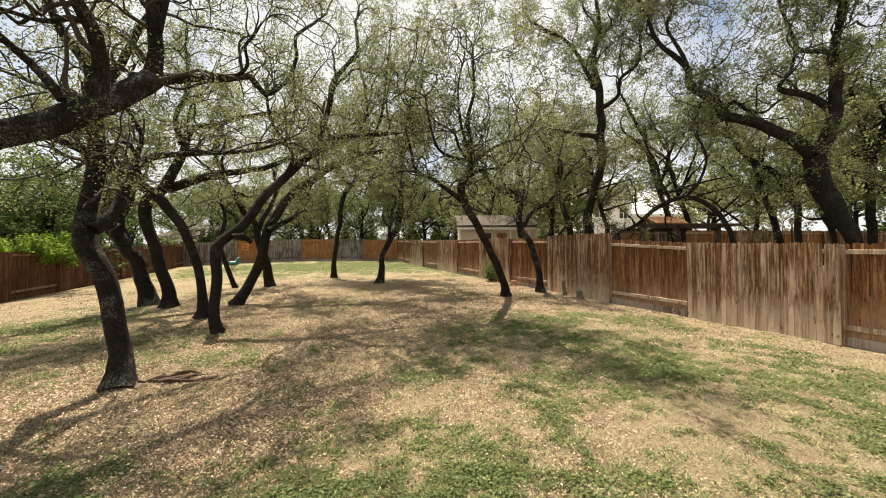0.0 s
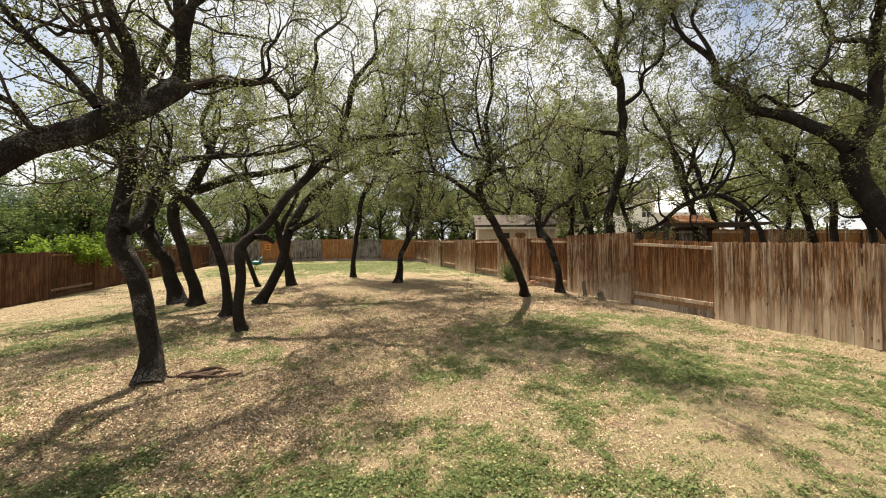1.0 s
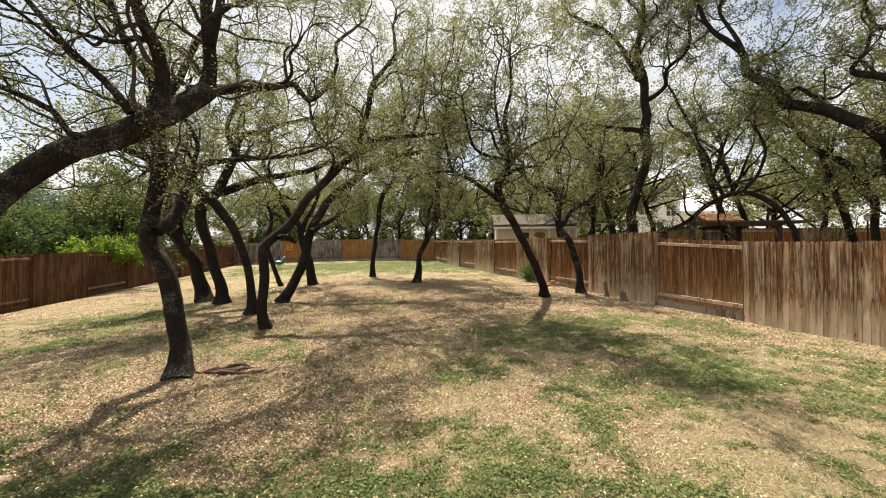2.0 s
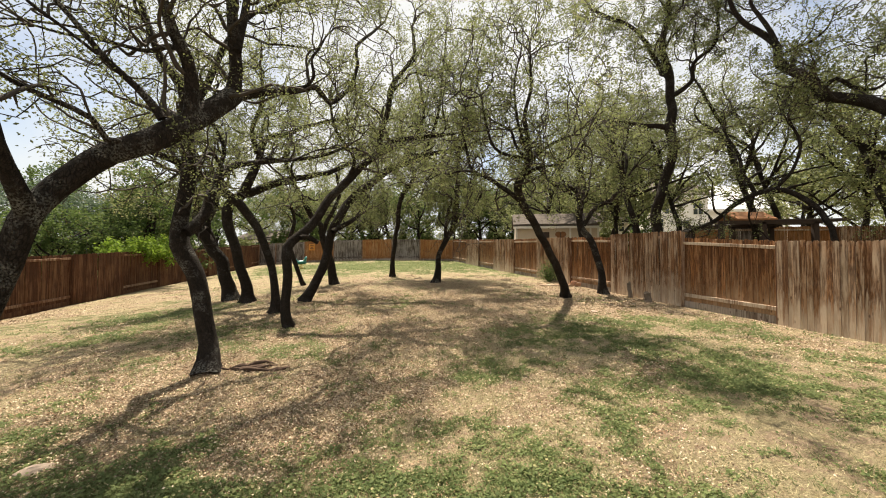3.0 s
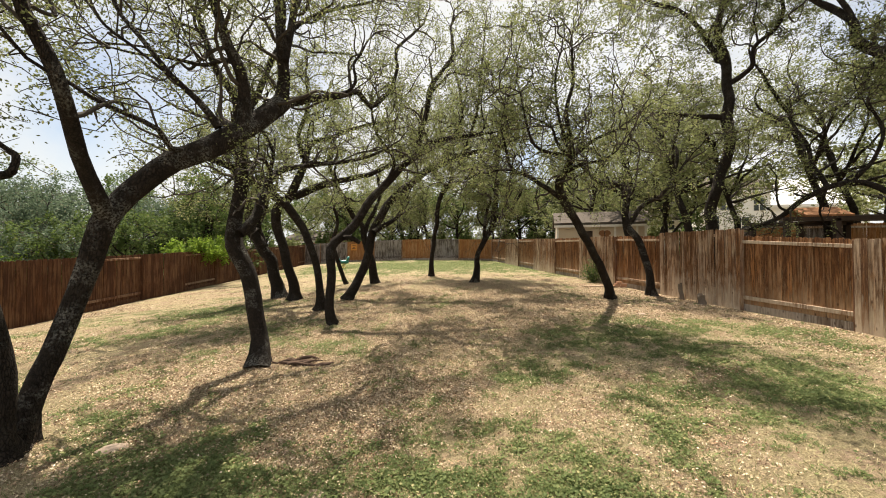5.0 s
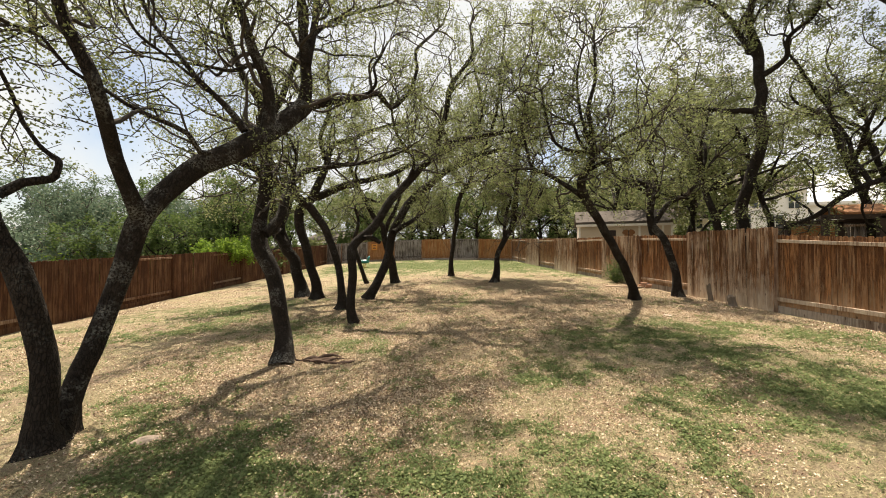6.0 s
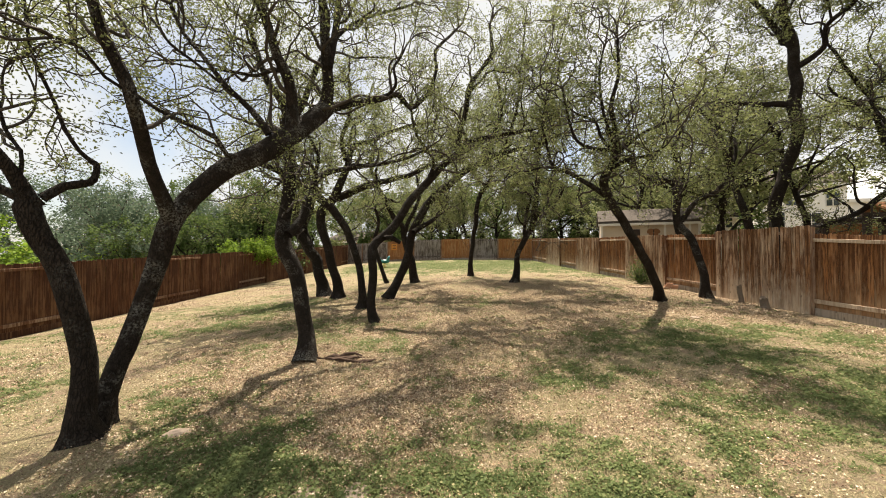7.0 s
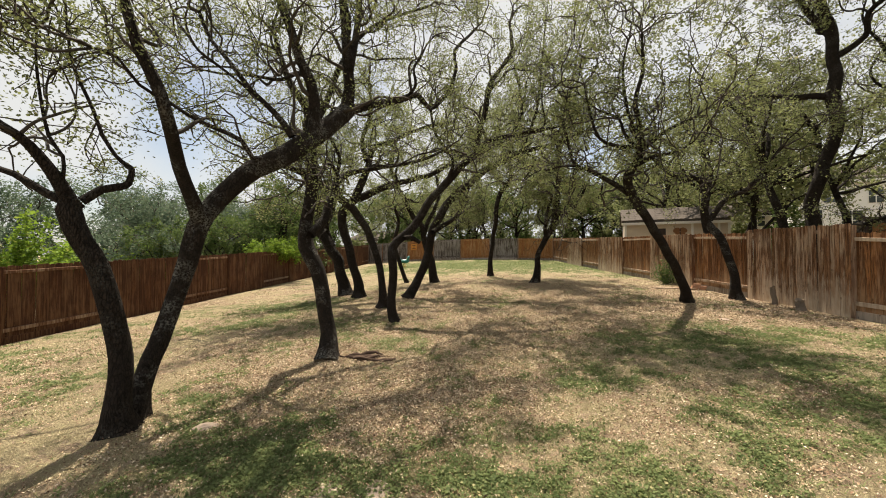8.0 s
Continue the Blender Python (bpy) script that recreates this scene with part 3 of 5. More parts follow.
oak(-4.27, 2.22, "dark oak with one long lichen-grey limb arching over the yard", (
    [(-0.11, -0.03, -0.06, 0.096), (-0.16, 0.08, 0.27, 0.093), (-0.22, 0.26, 0.69, 0.093), (-0.21, 0.44, 1.16, 0.093), (-0.08, 0.51, 1.60, 0.099), (0.03, 0.52, 1.99, 0.106), (0.08, 0.61, 2.20, 0.106), (0.19, 0.75, 2.43, 0.108), (0.36, 0.94, 2.66, 0.116), (0.56, 1.18, 2.86, 0.119), (0.71, 1.49, 3.13, 0.125), (0.75, 1.82, 3.42, 0.125), (0.80, 2.16, 3.76, 0.121)],
    [(0.07, 0.52, 2.06, 0.093), (0.21, 0.37, 2.27, 0.072), (0.35, 0.15, 2.52, 0.062), (0.53, -0.06, 2.78, 0.058), (0.68, -0.22, 2.96, 0.053), (0.70, -0.30, 3.17, 0.051), (0.69, -0.41, 3.41, 0.046), (0.68, -0.51, 3.73, 0.040), (0.69, -0.59, 3.99, 0.031), (0.71, -0.64, 4.35, 0.021)],
    [(0.78, 2.13, 3.75, 0.098), (0.83, 2.18, 4.14, 0.080), (0.85, 2.13, 4.54, 0.071), (0.85, 2.07, 4.92, 0.063), (0.87, 2.02, 5.29, 0.055), (0.87, 1.96, 5.89, 0.040)],
    [(0.87, 2.13, 4.29, 0.056), (0.87, 2.31, 4.96, 0.050), (0.84, 2.41, 5.54, 0.043), (0.82, 2.55, 6.35, 0.033)],
    [(0.80, 2.16, 3.77, 0.083), (0.93, 2.56, 4.00, 0.060), (1.07, 2.98, 4.18, 0.055), (1.27, 3.50, 4.43, 0.049), (1.36, 3.83, 4.30, 0.037), (1.52, 4.29, 4.74, 0.035), (1.59, 4.55, 5.35, 0.030), (1.53, 4.60, 5.72, 0.031), (1.78, 5.21, 6.40, 0.027)],
    [(0.72, 1.53, 3.17, 0.091), (0.77, 1.53, 3.51, 0.074), (0.77, 1.47, 3.86, 0.067), (0.74, 1.35, 4.11, 0.059), (0.71, 1.21, 4.46, 0.051), (0.67, 1.06, 4.74, 0.044), (0.64, 0.96, 5.08, 0.030), (0.63, 0.85, 5.47, 0.021)],
    [(0.72, 1.35, 3.13, 0.049), (0.53, 1.12, 3.41, 0.035), (0.36, 0.93, 3.64, 0.028), (0.20, 0.75, 3.96, 0.024), (0.07, 0.64, 4.16, 0.021), (-0.04, 0.55, 4.47, 0.018)],
    [(0.56, 1.09, 2.82, 0.041), (0.48, 0.85, 2.79, 0.030), (0.58, 0.65, 2.92, 0.026), (0.49, 0.24, 3.01, 0.021), (0.44, 0.01, 3.11, 0.015), (0.37, -0.24, 3.21, 0.014), (0.35, -0.40, 3.39, 0.011), (0.33, -0.56, 3.39, 0.008)],), M_BARK_PALE, seed=12, leaves=42, size=0.036, puff=0.075, low=2.6, side=0.6, curved=True, bare=0.75, n1=2.6, n2=3.6, n3=3.2)
oak(-3.88, 4.51, "thick dark live oak with a kinked trunk and flared foot", (
    [(-0.00, 0.00, -0.06, 0.159), (-0.06, 0.03, 0.35, 0.117), (-0.13, 0.04, 0.77, 0.110), (-0.27, 0.00, 1.29, 0.113), (-0.41, -0.05, 1.69, 0.121), (-0.44, 0.00, 2.09, 0.097), (-0.45, 0.07, 2.55, 0.094), (-0.48, 0.13, 3.02, 0.090), (-0.52, 0.17, 3.49, 0.083), (-0.61, 0.17, 3.97, 0.072), (-0.79, 0.09, 4.25, 0.058), (-0.96, 0.02, 4.62, 0.046), (-1.14, -0.05, 5.19, 0.030)],
    [(-0.17, -0.14, 1.88, 0.075), (-0.16, 0.09, 2.13, 0.070), (-0.21, 0.27, 2.47, 0.068), (-0.20, 0.51, 2.79, 0.058), (-0.15, 0.78, 2.95, 0.047), (0.04, 1.16, 3.10, 0.040), (0.42, 1.72, 3.29, 0.033), (0.86, 2.33, 3.61, 0.025)],
    [(-0.54, 0.19, 3.59, 0.057), (-0.48, 0.48, 4.16, 0.051), (-0.42, 0.77, 4.86, 0.044), (-0.23, 1.17, 5.65, 0.037), (0.16, 1.74, 6.20, 0.029), (0.59, 2.36, 6.69, 0.026)],), M_BARK_PALE, seed=13, leaves=40, size=0.036, puff=0.075, bare=0.6, n1=2.3, n2=3.6, n3=3.2)
oak(-8.38, 10.72, "gnarled oak with a broken stub and lichen-grey bark", (
    [(0.00, 0.00, -0.06, 0.264), (-0.14, -0.11, 0.64, 0.186), (-0.23, -0.18, 1.24, 0.186), (-0.41, -0.32, 1.53, 0.176), (-0.59, -0.46, 1.93, 0.167), (-0.78, -0.61, 2.26, 0.148), (-0.71, -0.56, 2.71, 0.118), (-0.79, -0.62, 3.20, 0.104), (-0.97, -0.76, 3.68, 0.086), (-1.23, -0.96, 4.35, 0.057)],
    [(-0.34, -0.26, 1.43, 0.126), (-0.62, -0.32, 2.33, 0.107), (-0.50, -0.08, 3.45, 0.089), (-0.74, -0.10, 4.28, 0.070), (-1.13, -0.25, 5.10, 0.050)],), M_BARK_PALE, seed=14, leaves=22, size=0.065)
oak(-7.44, 10.25, "dark oak bent in a hook above its straight foot", (
    [(0.00, 0.00, -0.06, 0.191), (-0.13, -0.10, 0.67, 0.146), (-0.25, -0.18, 1.33, 0.140), (-0.40, -0.29, 1.98, 0.139), (-0.51, -0.37, 2.44, 0.143), (-0.45, -0.33, 2.87, 0.140), (-0.23, -0.17, 3.14, 0.135), (-0.03, -0.02, 3.67, 0.129), (0.15, 0.11, 4.40, 0.107), (0.33, 0.24, 4.98, 0.088), (0.86, 0.63, 5.26, 0.076), (1.57, 1.14, 5.75, 0.060), (2.54, 1.85, 6.09, 0.044)],
    [(-0.23, -0.17, 3.14, 0.131), (-0.02, 0.11, 3.31, 0.133), (0.34, 0.50, 3.64, 0.118), (1.11, 1.17, 3.99, 0.095), (1.88, 1.86, 4.36, 0.080), (2.35, 2.32, 4.83, 0.063), (2.83, 2.80, 5.21, 0.046)],
    [(0.15, 0.11, 4.40, 0.083), (0.15, -0.14, 5.13, 0.065), (0.48, -0.15, 6.01, 0.056), (0.52, -0.37, 6.83, 0.040)],), seed=15, leaves=22, size=0.062)
oak(-5.49, 8.51, "slender dark oak arching over to one side", (
    [(0.00, 0.00, -0.06, 0.139), (-0.00, -0.00, 0.53, 0.098), (-0.07, -0.04, 1.13, 0.090), (-0.25, -0.16, 1.74, 0.091), (-0.44, -0.28, 2.26, 0.099), (-0.66, -0.43, 2.66, 0.106), (-0.93, -0.60, 2.89, 0.103), (-1.24, -0.80, 3.14, 0.093), (-1.54, -0.99, 3.38, 0.081), (-1.95, -1.26, 3.63, 0.072), (-2.36, -1.52, 3.78, 0.054), (-2.70, -1.74, 3.81, 0.036)],
    [(-0.93, -0.60, 2.89, 0.062), (-1.14, -0.58, 3.39, 0.056), (-1.10, -0.41, 4.04, 0.044), (-1.43, -0.48, 4.83, 0.032), (-1.39, -0.30, 5.67, 0.026)],), seed=16, leaves=22, size=0.056, n1=3.6)
oak(-4.18, 6.93, "dark oak leaning over the yard from an upright foot", (
    [(0.00, -0.00, -0.06, 0.107), (-0.05, 0.04, 0.49, 0.092), (-0.10, 0.09, 1.10, 0.090), (-0.12, 0.14, 1.59, 0.097), (0.03, 0.31, 1.87, 0.093), (0.27, 0.52, 2.17, 0.094), (0.52, 0.74, 2.69, 0.089), (0.83, 1.00, 3.17, 0.088), (1.05, 1.21, 3.48, 0.084), (1.30, 1.43, 3.75, 0.080), (1.58, 1.67, 4.08, 0.070), (2.04, 2.02, 4.37, 0.056), (2.78, 2.54, 4.57, 0.040), (3.28, 2.91, 4.73, 0.029)],
    [(1.33, 1.39, 3.73, 0.070), (1.46, 1.49, 4.42, 0.065), (1.60, 1.59, 5.04, 0.065), (1.66, 1.64, 5.53, 0.066), (1.83, 1.77, 5.89, 0.049), (2.13, 1.97, 6.41, 0.033), (2.07, 1.95, 7.11, 0.028)],
    [(0.17, 0.10, 1.82, 0.049), (0.26, 0.27, 1.82, 0.050), (0.42, 0.48, 1.72, 0.046)],
    [(0.84, 0.97, 3.16, 0.047), (0.99, 0.95, 3.60, 0.036), (0.70, 0.65, 4.13, 0.031), (0.63, 0.50, 4.73, 0.025)],), seed=17, leaves=22, size=0.054)
oak(-5.63, 10.17, "dark oak leaning in one long diagonal", (
    [(0.00, 0.00, -0.06, 0.168), (0.21, 0.17, 0.48, 0.132), (0.41, 0.34, 1.01, 0.133), (0.50, 0.45, 1.54, 0.129), (0.59, 0.55, 2.17, 0.127), (0.82, 0.74, 2.72, 0.124), (1.20, 1.01, 3.28, 0.119), (1.59, 1.28, 3.67, 0.120), (1.90, 1.51, 4.06, 0.112), (2.38, 1.84, 4.36, 0.103), (3.05, 2.26, 4.77, 0.083), (4.07, 2.88, 5.11, 0.059), (4.94, 3.42, 5.54, 0.043)],
    [(0.67, 0.37, 2.07, 0.085), (1.03, 0.72, 2.35, 0.071), (1.37, 1.07, 2.82, 0.056), (1.41, 1.24, 3.30, 0.040)],
    [(3.05, 2.26, 4.77, 0.055), (3.50, 2.25, 5.90, 0.046), (3.75, 2.05, 7.20, 0.034), (3.95, 1.75, 8.70, 0.018)],
    [(4.07, 2.88, 5.11, 0.048), (4.50, 2.65, 6.30, 0.040), (4.85, 2.35, 7.70, 0.028), (5.30, 2.10, 9.10, 0.015)],
    [(2.40, 1.79, 4.35, 0.065), (2.69, 2.14, 5.16, 0.058), (3.00, 2.50, 6.20, 0.051), (2.88, 2.62, 7.45, 0.043)],), seed=18, leaves=22, size=0.058)
oak(-6.68, 14.44, "dark oak stem crossing behind a leaning neighbour", (
    [(0.00, 0.00, -0.06, 0.188), (-0.13, -0.06, 0.72, 0.166), (-0.24, -0.11, 1.32, 0.145), (-0.42, -0.19, 1.93, 0.116), (-0.50, -0.23, 2.41, 0.109), (-0.83, -0.38, 2.77, 0.109), (-1.16, -0.54, 3.49, 0.097), (-1.49, -0.69, 4.22, 0.083), (-1.71, -0.79, 5.06, 0.063), (-1.49, -0.69, 6.03, 0.053)],
    [(-0.42, -0.19, 1.93, 0.106), (-0.31, 0.04, 2.67, 0.085), (0.02, 0.37, 3.67, 0.065), (-0.17, 0.47, 4.70, 0.055)],), seed=19, leaves=24, size=0.075)
oak(-7.89, 14.19, "thin leaning oak sapling with few leaves", (
    [(0.00, 0.00, -0.06, 0.094), (-0.19, -0.11, 0.64, 0.086), (-0.36, -0.20, 1.25, 0.084), (-0.45, -0.25, 1.73, 0.083), (-0.32, -0.18, 2.47, 0.069), (-0.41, -0.23, 3.20, 0.058)],), seed=20, leaves=15, size=0.08, n1=1.5)
oak(-5.08, 17.30, "slim upright oak at the edge of the lawn", (
    [(-0.00, 0.00, -0.06, 0.149), (0.03, 0.01, 0.78, 0.104), (0.11, 0.03, 1.60, 0.097), (0.26, 0.08, 2.68, 0.104), (0.37, 0.11, 3.63, 0.106), (0.70, 0.21, 4.30, 0.115), (0.99, 0.29, 4.70, 0.113), (0.94, 0.28, 5.38, 0.100), (0.63, 0.19, 6.07, 0.091), (0.38, 0.11, 7.31, 0.068)],
    [(0.70, 0.21, 4.30, 0.079), (0.06, 0.23, 5.18, 0.069), (-0.53, 0.26, 6.08, 0.058)],
    [(0.96, 0.28, 5.11, 0.079), (1.48, 0.64, 5.68, 0.068), (1.84, 0.96, 6.55, 0.057)],), seed=21, leaves=24, size=0.075, len1=(1.2, 3.0), lift=0.7)
oak(-2.56, 15.13, "pale-footed oak with a swelling bend at the lawn", (
    [(-0.00, 0.00, -0.06, 0.174), (0.09, 0.02, 0.90, 0.105), (0.24, 0.04, 1.46, 0.105), (0.61, 0.10, 2.13, 0.124), (0.78, 0.13, 2.69, 0.129), (0.83, 0.14, 3.58, 0.099), (0.89, 0.15, 4.47, 0.099), (0.84, 0.14, 5.38, 0.084), (0.63, 0.11, 6.29, 0.066)],
    [(0.72, 0.12, 2.58, 0.093), (1.12, 0.36, 2.74, 0.075), (1.53, 0.60, 3.15, 0.056), (1.84, 0.82, 3.85, 0.047)],
    [(0.39, 0.07, 1.80, 0.075), (0.42, -0.13, 2.46, 0.065), (0.66, -0.29, 3.31, 0.046)],), M_BARK_PALE, seed=22, leaves=24, size=0.075, len1=(1.2, 3.0), lift=0.7)
oak(1.99, 11.64, "dark oak leaning from the leaf litter, many fine upright branches", (
    [(0.00, 0.00, -0.06, 0.143), (-0.17, -0.45, 0.47, 0.112), (-0.47, -0.99, 1.06, 0.104), (-0.82, -1.51, 1.60, 0.097), (-1.14, -2.04, 2.10, 0.097), (-1.42, -2.52, 2.50, 0.095), (-1.57, -2.94, 2.81, 0.092), (-1.52, -3.03, 3.02, 0.088), (-1.40, -3.13, 3.16, 0.085), (-1.35, -3.22, 3.42, 0.070), (-1.35, -3.31, 3.85, 0.053), (-1.46, -3.38, 4.29, 0.044), (-1.31, -3.49, 4.90, 0.034), (-1.36, -3.56, 5.53, 0.024)],
    [(-1.53, -2.58, 2.56, 0.070), (-1.87, -2.86, 2.79, 0.054), (-2.21, -2.89, 3.05, 0.043), (-2.62, -2.89, 3.25, 0.039), (-2.73, -2.94, 3.66, 0.033), (-2.84, -3.00, 4.16, 0.028)],
    [(-1.37, -3.21, 3.37, 0.045), (-1.77, -3.23, 3.49, 0.036), (-2.08, -3.26, 3.67, 0.031), (-2.25, -3.32, 4.09, 0.026), (-2.40, -3.39, 4.80, 0.021)],
    [(-1.35, -3.17, 3.29, 0.045), (-1.04, -3.09, 3.59, 0.040), (-0.73, -3.01, 3.80, 0.029), (-0.34, -2.95, 3.99, 0.024)],
    [(-1.37, -3.25, 3.53, 0.040), (-1.55, -3.12, 4.18, 0.031), (-1.64, -2.99, 4.95, 0.026), (-1.58, -2.90, 5.70, 0.021)],), seed=23, leaves=18, size=0.058, n1=3.2, len1=(1.2, 3.0), lift=0.75)
oak(3.30, 12.74, "grey-barked crooked oak close to the board fence", (
    [(0.00, 0.00, -0.06, 0.155), (-0.02, 0.00, 0.64, 0.109), (-0.17, 0.04, 1.27, 0.106), (-0.35, 0.09, 1.75, 0.105), (-0.60, 0.16, 2.17, 0.104), (-0.65, 0.17, 2.58, 0.106), (-0.57, 0.15, 2.98, 0.101), (-0.72, 0.19, 3.41, 0.096), (-0.98, 0.25, 3.61, 0.082), (-1.40, 0.36, 3.70, 0.074), (-1.69, 0.44, 3.97, 0.060), (-1.98, 0.51, 4.37, 0.046)],
    [(-0.56, 0.15, 2.28, 0.084), (-0.19, 0.18, 2.80, 0.069), (0.33, 0.17, 3.09, 0.054), (0.73, 0.20, 3.61, 0.040), (1.11, 0.23, 4.20, 0.033)],
    [(-0.59, 0.15, 2.99, 0.063), (-0.52, -0.00, 3.68, 0.048), (-0.76, -0.08, 4.34, 0.042), (-0.47, -0.29, 5.19, 0.027)],), M_BARK_PALE, seed=24, leaves=22, size=0.06)
oak(5.69, 14.52, "tall dark oak behind the board fence", (
    [(-0.00, -0.00, -0.06, 0.221), (0.01, -0.00, 1.59, 0.173), (-0.04, 0.02, 2.69, 0.173), (0.16, -0.06, 3.79, 0.160), (0.45, -0.18, 4.86, 0.158), (0.42, -0.16, 5.74, 0.169), (0.46, -0.18, 6.62, 0.150), (0.41, -0.16, 7.51, 0.144), (0.34, -0.13, 7.97, 0.136), (0.19, -0.08, 8.89, 0.108), (0.39, -0.15, 10.18, 0.084), (0.30, -0.12, 11.32, 0.065), (0.22, -0.09, 12.70, 0.047)],
    [(0.40, -0.16, 5.86, 0.102), (-0.27, -0.07, 6.04, 0.084), (-0.91, -0.00, 6.20, 0.065), (-1.75, 0.15, 6.40, 0.047)],
    [(0.41, -0.16, 7.62, 0.093), (0.14, 0.08, 8.29, 0.085), (-0.11, 0.30, 9.08, 0.077), (-0.46, 0.57, 9.93, 0.068), (-1.05, 0.93, 10.61, 0.060), (-1.77, 1.34, 11.35, 0.041)],
    [(0.50, -0.20, 7.05, 0.092), (0.97, -0.51, 7.36, 0.072), (0.97, -0.65, 7.94, 0.063), (1.48, -0.98, 8.41, 0.052), (1.52, -1.13, 9.37, 0.043)],), seed=25, leaves=22, size=0.07, len1=(1.2, 2.8))
oak(10.24, 9.04, "massive dark oak with spreading crooked limbs beyond the fence", (
    [(0.00, 0.00, -0.06, 0.198), (-0.10, 0.11, 1.78, 0.159), (-0.25, 0.28, 2.49, 0.193), (-0.47, 0.54, 3.39, 0.233), (-0.57, 0.64, 4.18, 0.235)],
    [(-0.58, 0.66, 4.23, 0.182), (-0.88, 0.93, 4.76, 0.154), (-1.30, 1.32, 5.25, 0.143), (-1.66, 1.65, 5.54, 0.130), (-1.95, 1.91, 5.75, 0.133), (-2.09, 1.99, 6.20, 0.122), (-2.38, 2.24, 6.57, 0.118), (-2.58, 2.40, 6.90, 0.114), (-2.65, 2.40, 7.34, 0.095), (-2.96, 2.67, 8.03, 0.078), (-3.25, 2.93, 8.63, 0.066), (-3.56, 3.20, 9.74, 0.054), (-3.81, 3.41, 11.04, 0.042)],
    [(-0.53, 0.60, 4.22, 0.181), (-0.33, 0.43, 4.82, 0.157), (-0.24, 0.38, 5.17, 0.146), (-0.22, 0.42, 5.69, 0.136), (-0.17, 0.42, 6.28, 0.126), (-0.17, 0.48, 6.89, 0.105), (-0.04, 0.38, 7.57, 0.084), (0.06, 0.33, 8.41, 0.068), (0.13, 0.30, 9.56, 0.047)],
    [(-0.29, 0.49, 5.43, 0.095), (-0.65, 0.68, 5.80, 0.086), (-1.04, 0.90, 6.02, 0.077), (-1.20, 0.88, 6.20, 0.055), (-1.15, 0.61, 6.44, 0.043), (-1.21, 0.46, 6.74, 0.026)],
    [(-0.18, 0.50, 6.88, 0.063), (-0.47, 0.99, 7.18, 0.056), (-0.51, 1.18, 7.60, 0.045), (-0.59, 1.42, 8.56, 0.041), (-0.64, 1.63, 9.52, 0.030)],
    [(-2.67, 2.27, 7.19, 0.069), (-2.89, 2.37, 7.95, 0.057), (-3.20, 2.56, 8.78, 0.045), (-3.09, 2.29, 9.49, 0.038), (-3.19, 2.25, 10.34, 0.025)],
    [(-1.97, 1.93, 5.84, 0.054), (-1.65, 1.87, 6.15, 0.048), (-1.35, 1.83, 5.89, 0.048), (-0.96, 1.70, 5.78, 0.036), (-0.62, 1.61, 6.05, 0.024)],), seed=26, leaves=18, size=0.066, bare=0.97, len1=(1.0, 2.6))
oak(13.93, 12.03, "dark oak standing beyond the board fence", (
    [(0.00, 0.00, -0.06, 0.157), (-0.03, 0.03, 2.81, 0.119), (-0.04, 0.05, 4.28, 0.125), (0.02, -0.02, 5.00, 0.134), (0.19, -0.22, 5.85, 0.125), (0.44, -0.51, 7.00, 0.095), (0.74, -0.86, 8.57, 0.059)],
    [(-0.03, 0.03, 4.83, 0.106), (-0.14, 0.01, 5.56, 0.092), (-0.33, 0.07, 6.33, 0.078), (-0.49, 0.11, 7.09, 0.057), (-0.67, 0.16, 7.86, 0.043)],
    [(0.00, -0.00, 4.64, 0.084), (-0.40, 0.20, 5.25, 0.071), (-0.76, 0.37, 5.77, 0.058), (-1.14, 0.56, 5.73, 0.044)],), seed=27, leaves=24, size=0.085, len1=(1.2, 2.8))
oak(12.08, 12.53, "leaning oak in the neighbouring yard", (
    [(0.00, 0.00, -0.06, 0.132), (-0.04, 0.04, 2.32, 0.099), (-0.07, 0.07, 3.28, 0.103), (-0.24, 0.23, 3.98, 0.110), (-0.44, 0.42, 4.51, 0.102), (-0.76, 0.73, 4.99, 0.090), (-1.15, 1.11, 5.60, 0.080), (-1.39, 1.34, 6.31, 0.064)],
    [(-0.41, 0.39, 4.47, 0.076), (-0.01, 0.15, 4.40, 0.075), (0.36, -0.07, 4.50, 0.065), (0.89, -0.45, 4.41, 0.055), (1.32, -0.72, 4.17, 0.046)],), seed=28, leaves=24, size=0.08, len1=(1.2, 2.8))
oak(8.67, 11.02, "thin oak bowed in a low arch beyond the fence", (
    [(0.00, 0.00, -0.06, 0.095), (-0.05, 0.04, 1.97, 0.070), (-0.15, 0.12, 2.39, 0.066), (-0.34, 0.26, 2.78, 0.072), (-0.61, 0.48, 3.16, 0.070), (-0.96, 0.75, 3.34, 0.067), (-1.32, 1.04, 3.29, 0.067), (-1.64, 1.29, 3.05, 0.067), (-2.04, 1.60, 2.61, 0.062), (-2.57, 2.02, 2.31, 0.048)],
    [(-1.32, 1.04, 3.31, 0.059), (-1.45, 1.27, 3.89, 0.053), (-1.52, 1.45, 4.59, 0.046), (-1.74, 1.75, 5.45, 0.031)],
    [(-0.96, 0.75, 3.34, 0.051), (-0.72, 0.44, 3.82, 0.042), (-0.66, 0.26, 4.47, 0.035), (-0.88, 0.31, 5.18, 0.028)],), seed=29, leaves=18, size=0.065)
